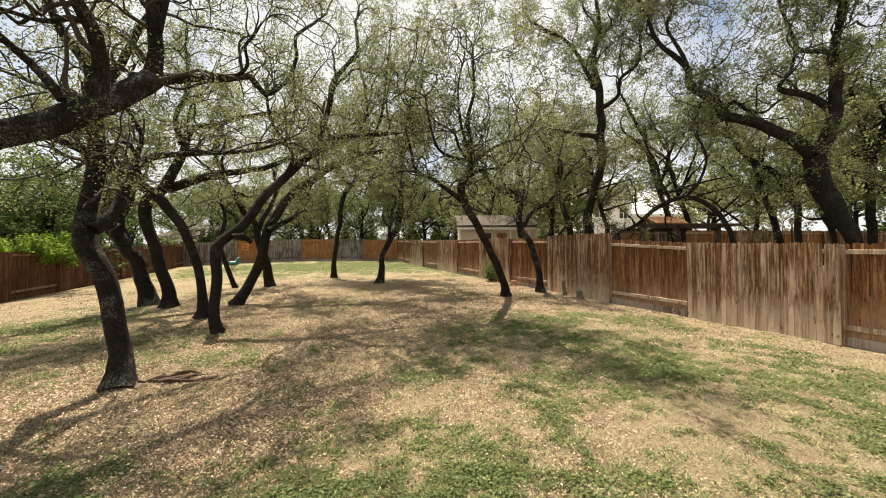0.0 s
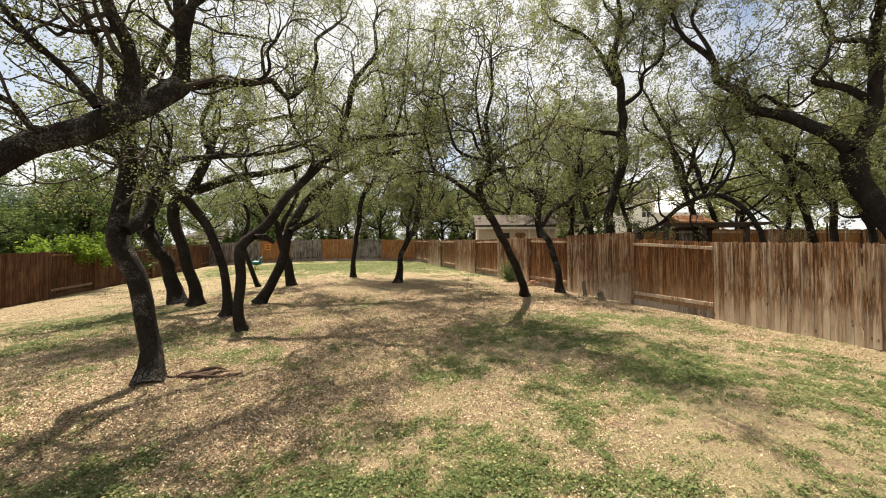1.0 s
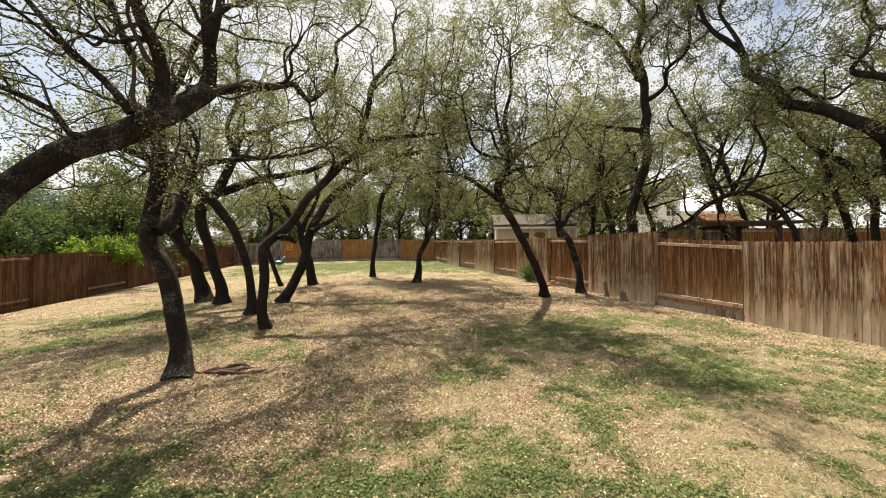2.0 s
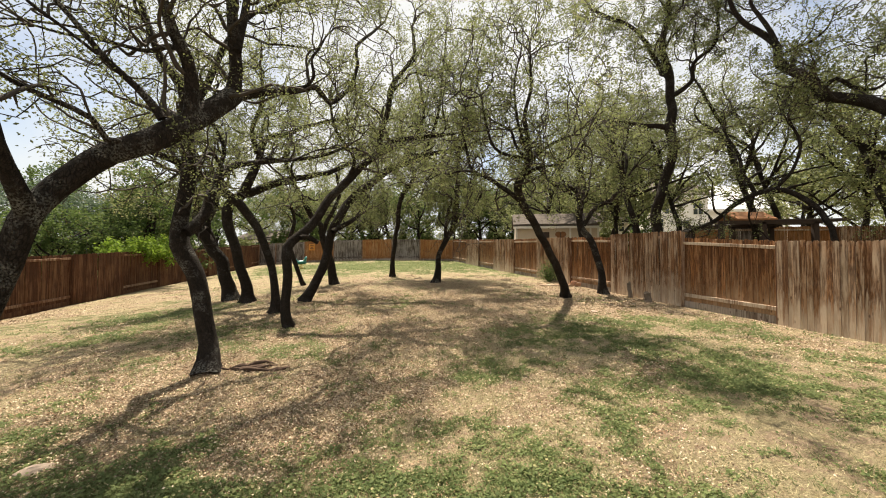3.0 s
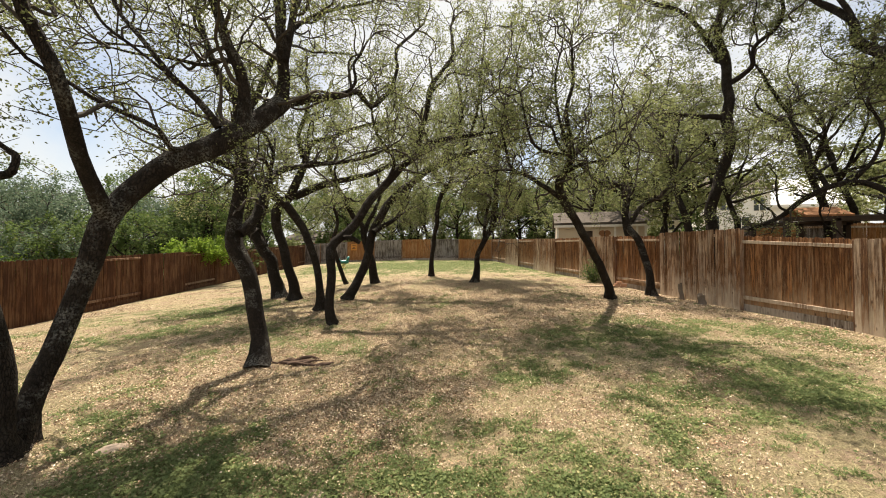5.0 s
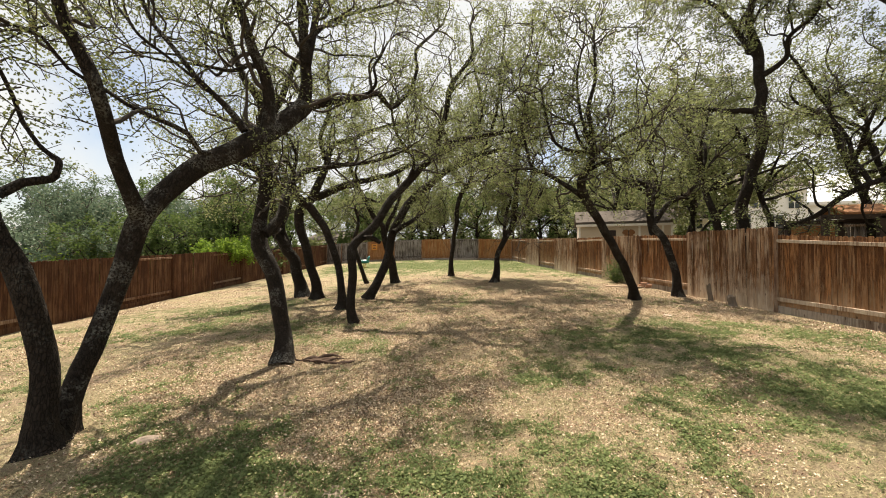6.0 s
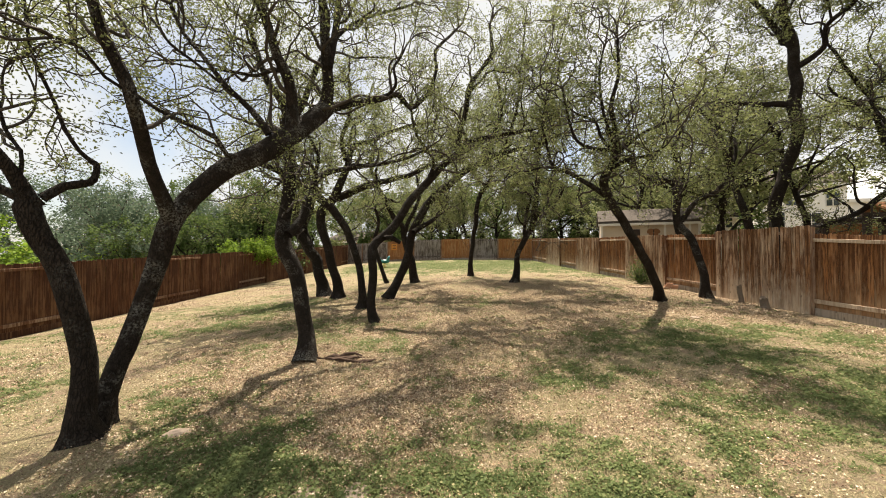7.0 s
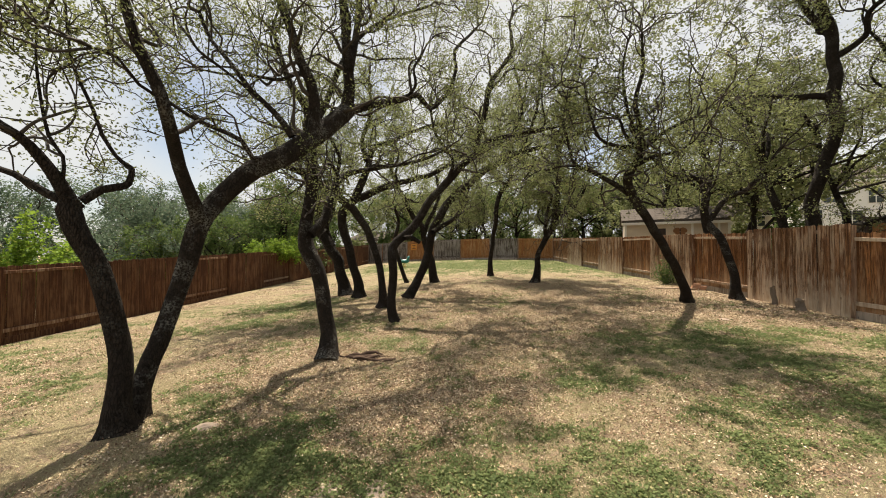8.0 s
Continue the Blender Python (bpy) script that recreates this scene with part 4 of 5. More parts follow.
oak(13.91, 13.03, "slender oak in the neighbouring yard", (
    [(0.00, 0.00, -0.06, 0.121), (-0.12, 0.13, 2.40, 0.101), (-0.24, 0.25, 3.21, 0.103), (-0.38, 0.40, 3.90, 0.098), (-0.54, 0.58, 4.59, 0.088), (-0.58, 0.62, 5.64, 0.070), (-0.42, 0.45, 6.63, 0.043)],), seed=30, leaves=24, size=0.085, len1=(1.2, 2.8))


# ---- woods round the yards: a few grown trees, copied and turned ----
def wild_tree(name, label, seed, tall, wide, leaf_mat, **more):
    o = dict(OAK, **dict(dict(n1=1.7, n2=2.1, n3=0.9, len1=(0.9, 2.2), len2=(0.5, 1.2), leaves=19, puff=0.15, size=0.19, fine=False, lift=0.25, bare=0.4, low=0.9, sides=3), **more))
    rng = np.random.default_rng(seed)
    rnd = random.Random(seed)
    tree = empty(name, 0, -400, 0)
    stem = wander(rng, (0, 0, -0.3), (0.1, 0, 1), tall * 0.62, 0.16, 0.05, 0.5, 0.10, 0.05)
    lines = [smooth_line(stem, 0.3)]
    for k in range(o.get("limbs", 7)):
        i = int(len(lines[0]) * rng.uniform(o.get("first", 0.3), 1.0)) - 1
        a = k * 2.4 + rng.uniform(-0.4, 0.4)
        way = (math.cos(a), math.sin(a), rng.uniform(0.2, 1.0))
        lines.append(smooth_line(wander(rng, lines[0][i, :3], way, wide * rng.uniform(0.75, 1.15), 0.075, 0.02, 0.45, 0.22, 0.06), 0.3))
    for k, line in enumerate(lines):
        v, f = tube(line, 8, rnd, 0.08)
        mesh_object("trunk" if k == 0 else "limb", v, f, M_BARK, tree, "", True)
    twig, leaf = Heap(), Heap()
    twig_crown(rng, lines, twig, leaf, o)
    tagged(twig.made("branchwork", M_TWIG, tree), kind="stuff")
    tagged(leaf.made("crown", leaf_mat, tree, "", False), kind="stuff")
    return tagged(tree, label, "tree", "trees round the yards")


KINDS = [
    wild_tree("oak_tree", "crooked olive-green oak in the woods behind the fences", 41, 7.5, 3.4, M_LEAF),
    wild_tree("oak_tree", "spreading olive-green oak with dark stem behind the fences", 42, 8.5, 3.8, M_LEAF),
    wild_tree("elm_tree", "dense deep green tree behind the fences", 43, 7.0, 3.0, M_LEAF_DEEP, leaves=24, bare=0.25),
    wild_tree("elm_tree", "broad deep green tree behind the fences", 44, 8.0, 3.4, M_LEAF_DEEP, leaves=24, bare=0.2),
    wild_tree("juniper_tree", "grey-green feathery juniper beyond the red fence", 45, 6.5, 2.4, M_JUNIPER, leaves=46, bare=0.1, limbs=10, lift=0.1, size=0.13),
    wild_tree("juniper_tree", "rounded grey-green juniper beyond the red fence", 46, 5.5, 2.6, M_JUNIPER, leaves=46, bare=0.08, limbs=10, lift=0.05, size=0.13),
    wild_tree("oak_tree", "tall oak with a high airy crown beyond the cedar fence", 47, 10.5, 3.6, M_LEAF, bare=0.6, low=4.6, n1=2.2, n2=3.2, n3=2.4, leaves=12, size=0.085, puff=0.10, limbs=8, first=0.55),
]


def plant(kind, x, y, turn, size, first=[set()]):
    m = Matrix.Translation((x, y, height(x, y))) @ Matrix.Rotation(turn, 4, "Z") @ Matrix.Scale(size, 4)
    if kind not in first[0]:
        first[0].add(kind)
        KINDS[kind].matrix_world = m
        return
    copy_thing(KINDS[kind], Matrix.Translation((x, y, height(x, y))) @ Matrix.Rotation(turn, 4, "Z")).scale = (size, size, size)


wild = random.Random(77)
# behind the back fence
for k in range(12):
    plant(wild.choice([0, 1, 0, 1, 2]), -24 + k * 2.7 + wild.uniform(-0.8, 0.8), 35.2 + wild.uniform(0, 1.5) + k * 0.2, wild.uniform(0, 6.28), wild.uniform(1.0, 1.35))
for k in range(11):
    plant(wild.choice([0, 1, 2, 3]), -30 + k * 4.2 + wild.uniform(-1, 1), 41 + wild.uniform(0, 4), wild.uniform(0, 6.28), wild.uniform(1.1, 1.4))
# beyond the weathered fence
for x, y in ((4.5, 30), (1.5, 33.5), (8.5, 27), (10.5, 31), (16.5, 22.5), (19, 27), (22, 20), (24, 15), (20.5, 12.5), (25, 24), (28, 19), (18.5, 8), (23, 8), (27, 32), (16, 3.5), (8, 36), (6.3, 20.6), (15.8, 19.8)):
    plant(wild.choice([0, 1]), x + wild.uniform(-0.5, 0.5), y, wild.uniform(0, 6.28), wild.uniform(0.9, 1.2))
for x, y in ((6.2, 17.2), (8.4, 18.9), (10.6, 17.2), (12.9, 19.4), (4.6, 20.2), (14.8, 16.2), (9.2, 22.0), (16.5, 13.0), (2.6, 25.5), (6.8, 25.0)):
    plant(6, x, y, wild.uniform(0, 6.28), wild.uniform(0.9, 1.12))
# beyond the red fence
for x, y, s in ((-18.9, 17.2, 0.95), (-18.6, 13.4, 0.6), (-17.6, 10.2, 0.5)):
    plant(3, x, y, wild.uniform(0, 6.28), s)
for x, y, k, s in ((-19.5, 9.5, 5, 0.75), (-22, 12, 4, 0.95), (-21.5, 16.5, 2, 0.8), (-24, 18.5, 4, 1.0), (-22.5, 21.5, 3, 0.85), (-25, 25, 2, 0.95), (-24, 29, 3, 0.9), (-26, 14, 5, 1.15), (-28, 9, 4, 1.1),
                   (-22, 5.5, 5, 0.9), (-26, 3, 4, 1.0), (-31, 16, 4, 1.2), (-30, 22, 3, 1.1), (-20, 1, 5, 0.8), (-33, 6, 4, 1.2), (-29, 29, 1, 1.0), (-20.3, 20.6, 2, 0.62), (-19.6, 16.6, 2, 0.7), (-21.6, 18.8, 3, 0.75)):
    plant(k, x, y, wild.uniform(0, 6.28), s)


# ---- shrubs ----
def shrub(name, label, x, y, z, size, count, leaf_mat, leaf_size, seed, stems=9, root=None, droop=0.0):
    """A leafy mound of arching stems, size = half widths and height above z."""
    rng = np.random.default_rng(seed)
    ob = empty(name, x, y, z)
    twig, leaf = Heap(), Heap()
    base = np.array(root or (0, 0, 0), dtype=float)
    for k in range(stems * 6):
        a, e = rng.uniform(0, 6.28), rng.uniform(0.05, 1.0)
        end = np.array([math.cos(a) * size[0] * math.sqrt(1 - e * e * 0.8), math.sin(a) * size[1] * math.sqrt(1 - e * e * 0.8), size[2] * e]) * rng.uniform(0.6, 1.0)
        mid = (base + end) / 2 + rng.normal(0, 0.12, 3) + np.array([0, 0, 0.15])
        line = smooth_line([(*base, 0.018), (*mid, 0.010), (*end, 0.004)], 0.12)
        line[:, 2] -= droop * np.linspace(0, 1, len(line)) ** 2
        twig.add(*tube(line, 3))
        n = count // (stems * 6)
        i = rng.integers(len(line) // 3, len(line), n)
        leaf.add(*leaves(rng, line[i, :3] + rng.normal(0, 0.10, (n, 3)), leaf_size, 0.45, 0.6))
    part_twig = twig.made("stems", M_TWIG, ob)
    tagged(part_twig, kind="stuff")
    tagged(leaf.made("foliage", leaf_mat, ob, "", False), kind="stuff")
    return tagged(ob, label, "shrub")


shrub("overhanging_shrub", "bright yellow-green shrub hanging over the red fence", -16.65, 15.2, 2.05, (1.9, 2.0, 1.1), 12000, M_BUSH, 0.13, 51, root=(-0.9, 0.3, -1.5), droop=0.5)
shrub("bright_shrub", "bright yellow-green shrub behind the red fence", -17.2, 5.2, 0.0, (2.7, 3.0, 3.3), 15000, M_BUSH, 0.14, 52)
shrub("bright_shrub", "yellow-green shrub top showing above the red fence", -18.6, 9.3, 0.1, (1.2, 1.4, 2.1), 5000, M_BUSH, 0.13, 53)
shrub("climbing_shrub", "sparse green shrub growing against the cedar fence", 2.12, 16.6, 0.5, (0.45, 0.6, 1.35), 1500, M_LEAF_DEEP, 0.07, 54, stems=5)


def thicket():
    first = shrub("wild_shrub", "tangled deep green undergrowth behind the fences", 0, 0, 0, (2.2, 2.2, 3.6), 3600, M_LEAF_DEEP, 0.25, 61, stems=4)
    other = shrub("wild_shrub", "tangled olive-green undergrowth behind the fences", 0, 0, 0, (2.4, 2.0, 3.2), 3200, M_LEAF, 0.25, 62, stems=4)
    spots = [(-23 + k * 2.5, 35.0 + 0.25 * k + wild.uniform(0, 1.5)) for k in range(12)]
    spots += [(-36 + k * 4.5, 47 + wild.uniform(0, 3)) for k in range(14)]
    spots += [(-23.5 - wild.uniform(0, 2), 8 + k * 3.4) for k in range(8)] + [(-36 - wild.uniform(0, 4), -4 + k * 5) for k in range(9)]
    spots += [(6.5, 28), (9.0, 24.5), (23.5, 27), (25, 21.5), (27, 15), (24, 11.5), (21, 5), (30, 26), (33, 18), (30, 10)]
    for k, (x, y) in enumerate(spots):
        m = Matrix.Translation((x, y, height(x, y) - 0.1)) @ Matrix.Rotation(wild.uniform(0, 6.28), 4, "Z")
        size = wild.uniform(0.85, 1.2) * (1.5 if y > 45 or x < -34 else 1.0)
        ob = (first, other)[k] if k < 2 else copy_thing((first, other)[k % 2], m)
        ob.matrix_world = m
        ob.scale = (size, size, size)


thicket()

# ---- neighbouring yards ----
M_SIDING = plain("painted_siding", (0.55, 0.46, 0.36), 0.7, 0.12, 6)
M_TRIM = plain("white_trim", (0.72, 0.70, 0.66), 0.6, 0.08, 9)
M_WHITE = plain("white_render", (0.78, 0.77, 0.74), 0.75, 0.06, 4)
M_SHINGLE = plain("shingle", (0.10, 0.085, 0.075), 0.9, 0.45, 14, 0.1, 0, 0.01)
M_ROOF_PALE = plain("pale_metal_roof", (0.62, 0.63, 0.65), 0.45, 0.08, 3, 0.5)
M_DARKWOOD = plain("dark_stained_timber", (0.045, 0.030, 0.024), 0.7, 0.3, 12)
M_TERRACOTTA = plain("orange_brown_boards", (0.24, 0.11, 0.05), 0.7, 0.3, 10)
M_BRICK = plain("red_brick", (0.30, 0.13, 0.09), 0.85, 0.25, 18)
M_GLASS = Nodes("window_glass")
M_GLASS.bsdf.inputs["Metallic"].default_value = 0.0
M_GLASS = M_GLASS.finish((0.035, 0.045, 0.055), 0.06, None, 0, 0.8)


def gable(bm, x0, x1, y0, y1, z_eave, z_ridge, over, thick=0.10):
    """A two-sided roof with its ridge along x, given thickness."""
    yc = (y0 + y1) / 2
    fall = (z_ridge - z_eave) / (yc - y0)
    for side in (-1, 1):
        ye = y0 - over if side < 0 else y1 + over
        ze = z_eave - fall * over
        low, high = (ye, ze), (yc, z_ridge)
        vs = []
        for x in (x0 - over, x1 + over):
            for y, z in (low, high):
                vs += [bm.verts.new((x, y, z)), bm.verts.new((x, y, z + thick))]
        for q in ((0, 1, 3, 2), (4, 6, 7, 5), (0, 4, 5, 1), (2, 3, 7, 6), (1, 5, 7, 3), (0, 2, 6, 4)):
            bm.faces.new([vs[i] for i in q])
    return bm


def gable_wall(bm, x0, x1, y0, y1, z0, z_eave, z_ridge):
    """A closed body with pointed end walls."""
    yc = (y0 + y1) / 2
    ends = [[bm.verts.new((x, y, z)) for y, z in ((y0, z0), (y1, z0), (y1, z_eave), (yc, z_ridge), (y0, z_eave))] for x in (x0, x1)]
    bm.faces.new(ends[0])
    bm.faces.new(ends[1][::-1])
    for k in range(5):
        bm.faces.new((ends[0][k], ends[1][k], ends[1][(k + 1) % 5], ends[0][(k + 1) % 5]))
    return bm


def window(parent, x, y, z, w, h):
    """A framed window set on a wall that faces the yard."""
    win = boxed("window", (-w / 2, w / 2, -0.03, 0.02, -h / 2, h / 2), M_TRIM, parent, "", 0.01)
    win.matrix_world = Matrix.Translation((x, y, z))
    for sx in (-1, 1):
        for sz in (-1, 1):
            p = boxed("pane", (-w / 4 + 0.04, w / 4 - 0.04, -0.012, 0.012, -h / 4 + 0.04, h / 4 - 0.04), M_GLASS, win)
            p.matrix_world = Matrix.Translation((x + sx * w / 4, y - 0.035, z + sz * h / 4))
    return win


def shed():
    ob = empty("garden_shed", 0, 0, 0)
    bpy.context.view_layer.update()
    x0, x1, y0, y1, z0 = 0.97, 5.55, 22.0, 24.6, 0.5
    part("wall", gable_wall(bmesh.new(), x0, x1, y0, y1, z0, 3.36, 4.02), M_SIDING, ob)
    part("roof", gable(bmesh.new(), x0, x1, y0, y1, 3.40, 4.06, 0.16), M_SHINGLE, ob, "weathered grey-brown shingle roof")
    for row in range(6):
        u = row / 6
        y, z = y0 - 0.17 + (1.3 + 0.17) * u, 3.40 - 0.08 + 0.74 * u + 0.115
        n = 15
        for k in range(n):
            w = (x1 - x0 + 0.32) / n
            s = boxed("shingle", (0.004, w - 0.004, 0, 0.26, 0, 0.016 + 0.008 * ((k * 7 + row * 3) % 3)), M_SHINGLE, ob)
            s.matrix_world = pose(x0 - 0.16 + k * w + (0.1 if row % 2 else 0) * w, y, z, 26.8, 0, 0)
    boxed("fascia", (x0 - 0.16, x1 + 0.16, y0 - 0.20, y0 - 0.17, 3.20, 3.33), M_TRIM, ob)
    for x in (x0 + 0.04, x1 - 0.04, 4.0, 5.1):
        boxed("corner_board", (x - 0.05, x + 0.05, y0 - 0.025, y0 - 0.002, z0, 3.28), M_TRIM, ob)
    boxed("door_opening", (2.38, 2.85, y0 - 0.02, y0 - 0.003, 0.9, 3.0), M_DARKWOOD, ob, "dark narrow doorway")
    anchor(ob, 3.3, 23.3, 0.5)
    tagged(ob, "beige garden shed with a shingle roof behind the fence", "shed")
    deco = empty("butterfly_ornament", 3.47, 21.95, 2.83)
    bpy.context.view_layer.update()
    for sx in (-1, 1):
        for dz, s in ((0.06, 0.17), (-0.10, 0.12)):
            bm = bmesh.new()
            bmesh.ops.create_uvsphere(bm, u_segments=12, v_segments=6, radius=1, matrix=Matrix.Translation((sx * s * 0.9, 0, dz)) @ Matrix.Rotation(sx * 0.5, 4, "Y") @ Matrix.Diagonal((s, 0.012, s * 0.75, 1)))
            part("wing", bm, M_TERRACOTTA, deco)
    boxed("body", (-0.02, 0.02, -0.02, 0.02, -0.2, 0.16), M_DARKWOOD, deco, "", 0.008)
    tagged(deco, "rust-brown metal butterfly hung on the shed wall", "ornament")


shed()


def gazebo():
    ob = empty("gazebo", 0, 0, 0)
    bpy.context.view_layer.update()
    for x, y in ((8.05, 15.0), (9.42, 15.0), (11.08, 15.0), (8.15, 17.2), (9.65, 17.2), (11.1, 17.2)):
        boxed("post", (x - 0.08, x + 0.08, y - 0.08, y + 0.08, 0.1, 2.86), M_DARKWOOD, ob, "", 0.01)
    boxed("beam", (7.9, 11.25, 14.92, 15.08, 2.78, 2.92), M_DARKWOOD, ob)
    boxed("beam", (7.9, 11.25, 17.12, 17.28, 2.78, 2.92), M_DARKWOOD, ob)
    part("roof", gable(bmesh.new(), 8.65, 9.7, 15.0, 16.3, 2.97, 3.24, 0.12, 0.06), M_TERRACOTTA, ob, "orange-brown board roof")
    boxed("screen", (8.15, 9.4, 17.0, 17.04, 0.6, 2.7), M_GOLD, ob, "tan hanging screen")
    boxed("flat_roof", (9.75, 12.6, 15.3, 17.5, 2.93, 2.99), M_SHINGLE, ob, "low dark roof sheet")
    anchor(ob, 9.5, 16.1, 0.3)
    tagged(ob, "dark timber gazebo with an orange-brown roof", "gazebo")


gazebo()


def house(name, label, x0, x1, y0, y1, z_eave, z_ridge, wall_mat, roof_mat, windows):
    ob = empty(name, 0, 0, 0)
    bpy.context.view_layer.update()
    part("wall", gable_wall(bmesh.new(), x0, x1, y0, y1, -0.5, z_eave, z_ridge), wall_mat, ob)
    part("roof", gable(bmesh.new(), x0, x1, y0, y1, z_eave + 0.04, z_ridge + 0.04, 0.35, 0.14), roof_mat, ob)
    boxed("fascia", (x0 - 0.35, x1 + 0.35, y0 - 0.40, y0 - 0.36, z_eave - 0.35, z_eave - 0.12), M_TRIM, ob)
    for x, z, w, h in windows:
        window(ob, x, y0 - 0.02, z, w, h)
    anchor(ob, (x0 + x1) / 2, (y0 + y1) / 2, -0.5)
    return tagged(ob, label, "house")


house("house", "white two-storey house behind the trees", 14.6, 20.3, 40, 47, 7.7, 9.4, M_WHITE, M_SHINGLE, ((15.7, 4.6, 1.1, 1.5), (18.0, 4.4, 1.3, 1.6), (19.4, 6.3, 0.9, 1.2), (16.8, 6.5, 1.0, 1.3)))
house("house", "house with a pale metal roof behind the trees", 20.9, 29.5, 43, 52, 6.6, 9.6, M_WHITE, M_ROOF_PALE, ((23, 4.6, 1.2, 1.4), (26, 4.6, 1.2, 1.4)))
house("house", "low pale house glimpsed beyond the shed", 7.6, 11.5, 33, 38, 4.7, 6.0, M_WHITE, M_SHINGLE, ((9.9, 4.1, 0.9, 0.9),))
house("house", "brick house with a brown roof beyond the corner", -29.5, -24.5, 38.5, 45, 3.5, 4.6, M_BRICK, M_SHINGLE, ((-27, 2.6, 1.0, 1.2),))

pts_n = [(6.9 + 2.4 * k, 17.8 + 0.14 * k) for k in range(9)]
tops_n = [(height(*pts_n[k]) + 1.72, height(*pts_n[k + 1]) + 1.72) for k in range(8)]
make_fence("board_fence", pts_n, tops_n, [-1, -1, -1, 1, -1, 1, -1, 1], [M_GREY, M_GREY, M_GOLD, M_CEDAR, M_GOLD, M_CEDAR, M_CEDAR, M_CEDAR], [M_RAIL] * 8, M_POST,
           "tan cedar board fence in the neighbouring yard", 9)


# ---- small things in the yard ----
M_TEAL = plain("teal_plastic", (0.012, 0.16, 0.15), 0.35, 0.12, 5, 0.5)
M_YELLOW = plain("faded_yellow_plastic", (0.55, 0.42, 0.12), 0.5, 0.12, 5, 0.4)
M_STONE = plain("pale_limestone", (0.30, 0.235, 0.185), 0.9, 0.25, 14, 0.2, 0, 0.01)
M_SIGN = plain("orange_painted_board", (0.50, 0.20, 0.035), 0.6, 0.15, 9)


def toy(x, y):
    ob = empty("spring_rider_toy", x, y, height(x, y), 35)
    bpy.context.view_layer.update()
    base = ob.matrix_world
    helix = np.array([(0.09 * math.cos(a), 0.09 * math.sin(a), 0.03 + a * 0.011, 0.016) for a in np.linspace(0, 25, 90)])
    v, f = tube(helix, 6)
    mesh_object("spring", v, f, M_YELLOW, ob, "faded yellow spring", True)
    part("foot", box(bmesh.new(), -0.16, 0.16, -0.16, 0.16, 0, 0.04, 0.012), M_YELLOW, ob)
    bm = bmesh.new()
    bmesh.ops.create_uvsphere(bm, u_segments=20, v_segments=12, radius=1, matrix=Matrix.Translation((0, 0, 0.42)) @ Matrix.Diagonal((0.36, 0.17, 0.14, 1)))
    part("seat", bm, M_TEAL, ob, "", True)
    bm = bmesh.new()
    bmesh.ops.create_uvsphere(bm, u_segments=16, v_segments=10, radius=1, matrix=Matrix.Translation((0.26, 0, 0.62)) @ Matrix.Rotation(0.35, 4, "Y") @ Matrix.Diagonal((0.10, 0.16, 0.22, 1)))
    part("head", bm, M_TEAL, ob, "", True)
    bm = bmesh.new()
    bmesh.ops.create_uvsphere(bm, u_segments=16, v_segments=10, radius=1, matrix=Matrix.Translation((-0.30, 0, 0.56)) @ Matrix.Rotation(-0.5, 4, "Y") @ Matrix.Diagonal((0.06, 0.15, 0.16, 1)))
    part("backrest", bm, M_TEAL, ob, "", True)
    bm = bmesh.new()
    bmesh.ops.create_cone(bm, segments=10, radius1=0.016, radius2=0.016, depth=0.44, cap_ends=True, matrix=Matrix.Translation((0.16, 0, 0.60)) @ Matrix.Rotation(math.pi / 2, 4, "X"))
    part("grip_bar", bm, M_YELLOW, ob)
    tagged(ob, "teal plastic spring rider toy standing on the lawn", "toy")


toy(-13.3, 23.6)


def sign():
    x, y = -16.22, 30.58
    ob = empty("square_sign", x, y, height(x, y) + 1.30, 8.1)
    boxed("panel", (-0.27, 0.27, -0.03, 0.0, -0.27, 0.27), M_SIGN, ob, "", 0.008)
    for z, w in ((0.14, 0.30), (0.0, 0.20), (-0.13, 0.32)):
        boxed("bar", (-w / 2, w / 2, -0.036, -0.031, z - 0.03, z + 0.03), M_DARKWOOD, ob)
    tagged(ob, "orange square sign with dark bars hung on the fence", "sign")


sign()


def stone(name, label, x, y, sx, sy, sz, seed, mat=M_STONE):
    bm = bmesh.new()
    bmesh.ops.create_icosphere(bm, subdivisions=3, radius=1)
    off = Vector((seed * 3.7, seed, 0))
    for v in bm.verts:
        v.co *= 1 + 0.28 * noise.noise(v.co * 1.4 + off) + 0.10 * noise.noise(v.co * 4 + off)
        v.co = Vector((v.co.x * sx, v.co.y * sy, max(v.co.z, -0.4) * sz))
    ob = part(name, bm, mat, None, "", False)
    ob.matrix_world = pose(x, y, height(x, y) + 0.005, 0, 0, seed * 40)
    return tagged(ob, label, "stone")


stone("flat_stone", "small pale flat stone in the turf", -3.47, 2.35, 0.11, 0.07, 0.035, 1)
stone("flat_stone", "pinkish flat stepping stone sunk in the grass", -1.75, 1.99, 0.13, 0.08, 0.014, 2)
stone("flat_stone", "pinkish flat stepping stone sunk in the grass", -1.43, 2.12, 0.13, 0.09, 0.014, 3)
# low pale mound added for a spot of bare soil, not a stone
stone("flat_stone", "pale spot of bare soil, shaped as a flush stone", 1.05, 2.45, 0.11, 0.07, 0.012, 4)


M_OLDWOOD = plain("weathered_stump", (0.17, 0.135, 0.105), 0.9, 0.5, 22, 0.1, 0, 0.01)


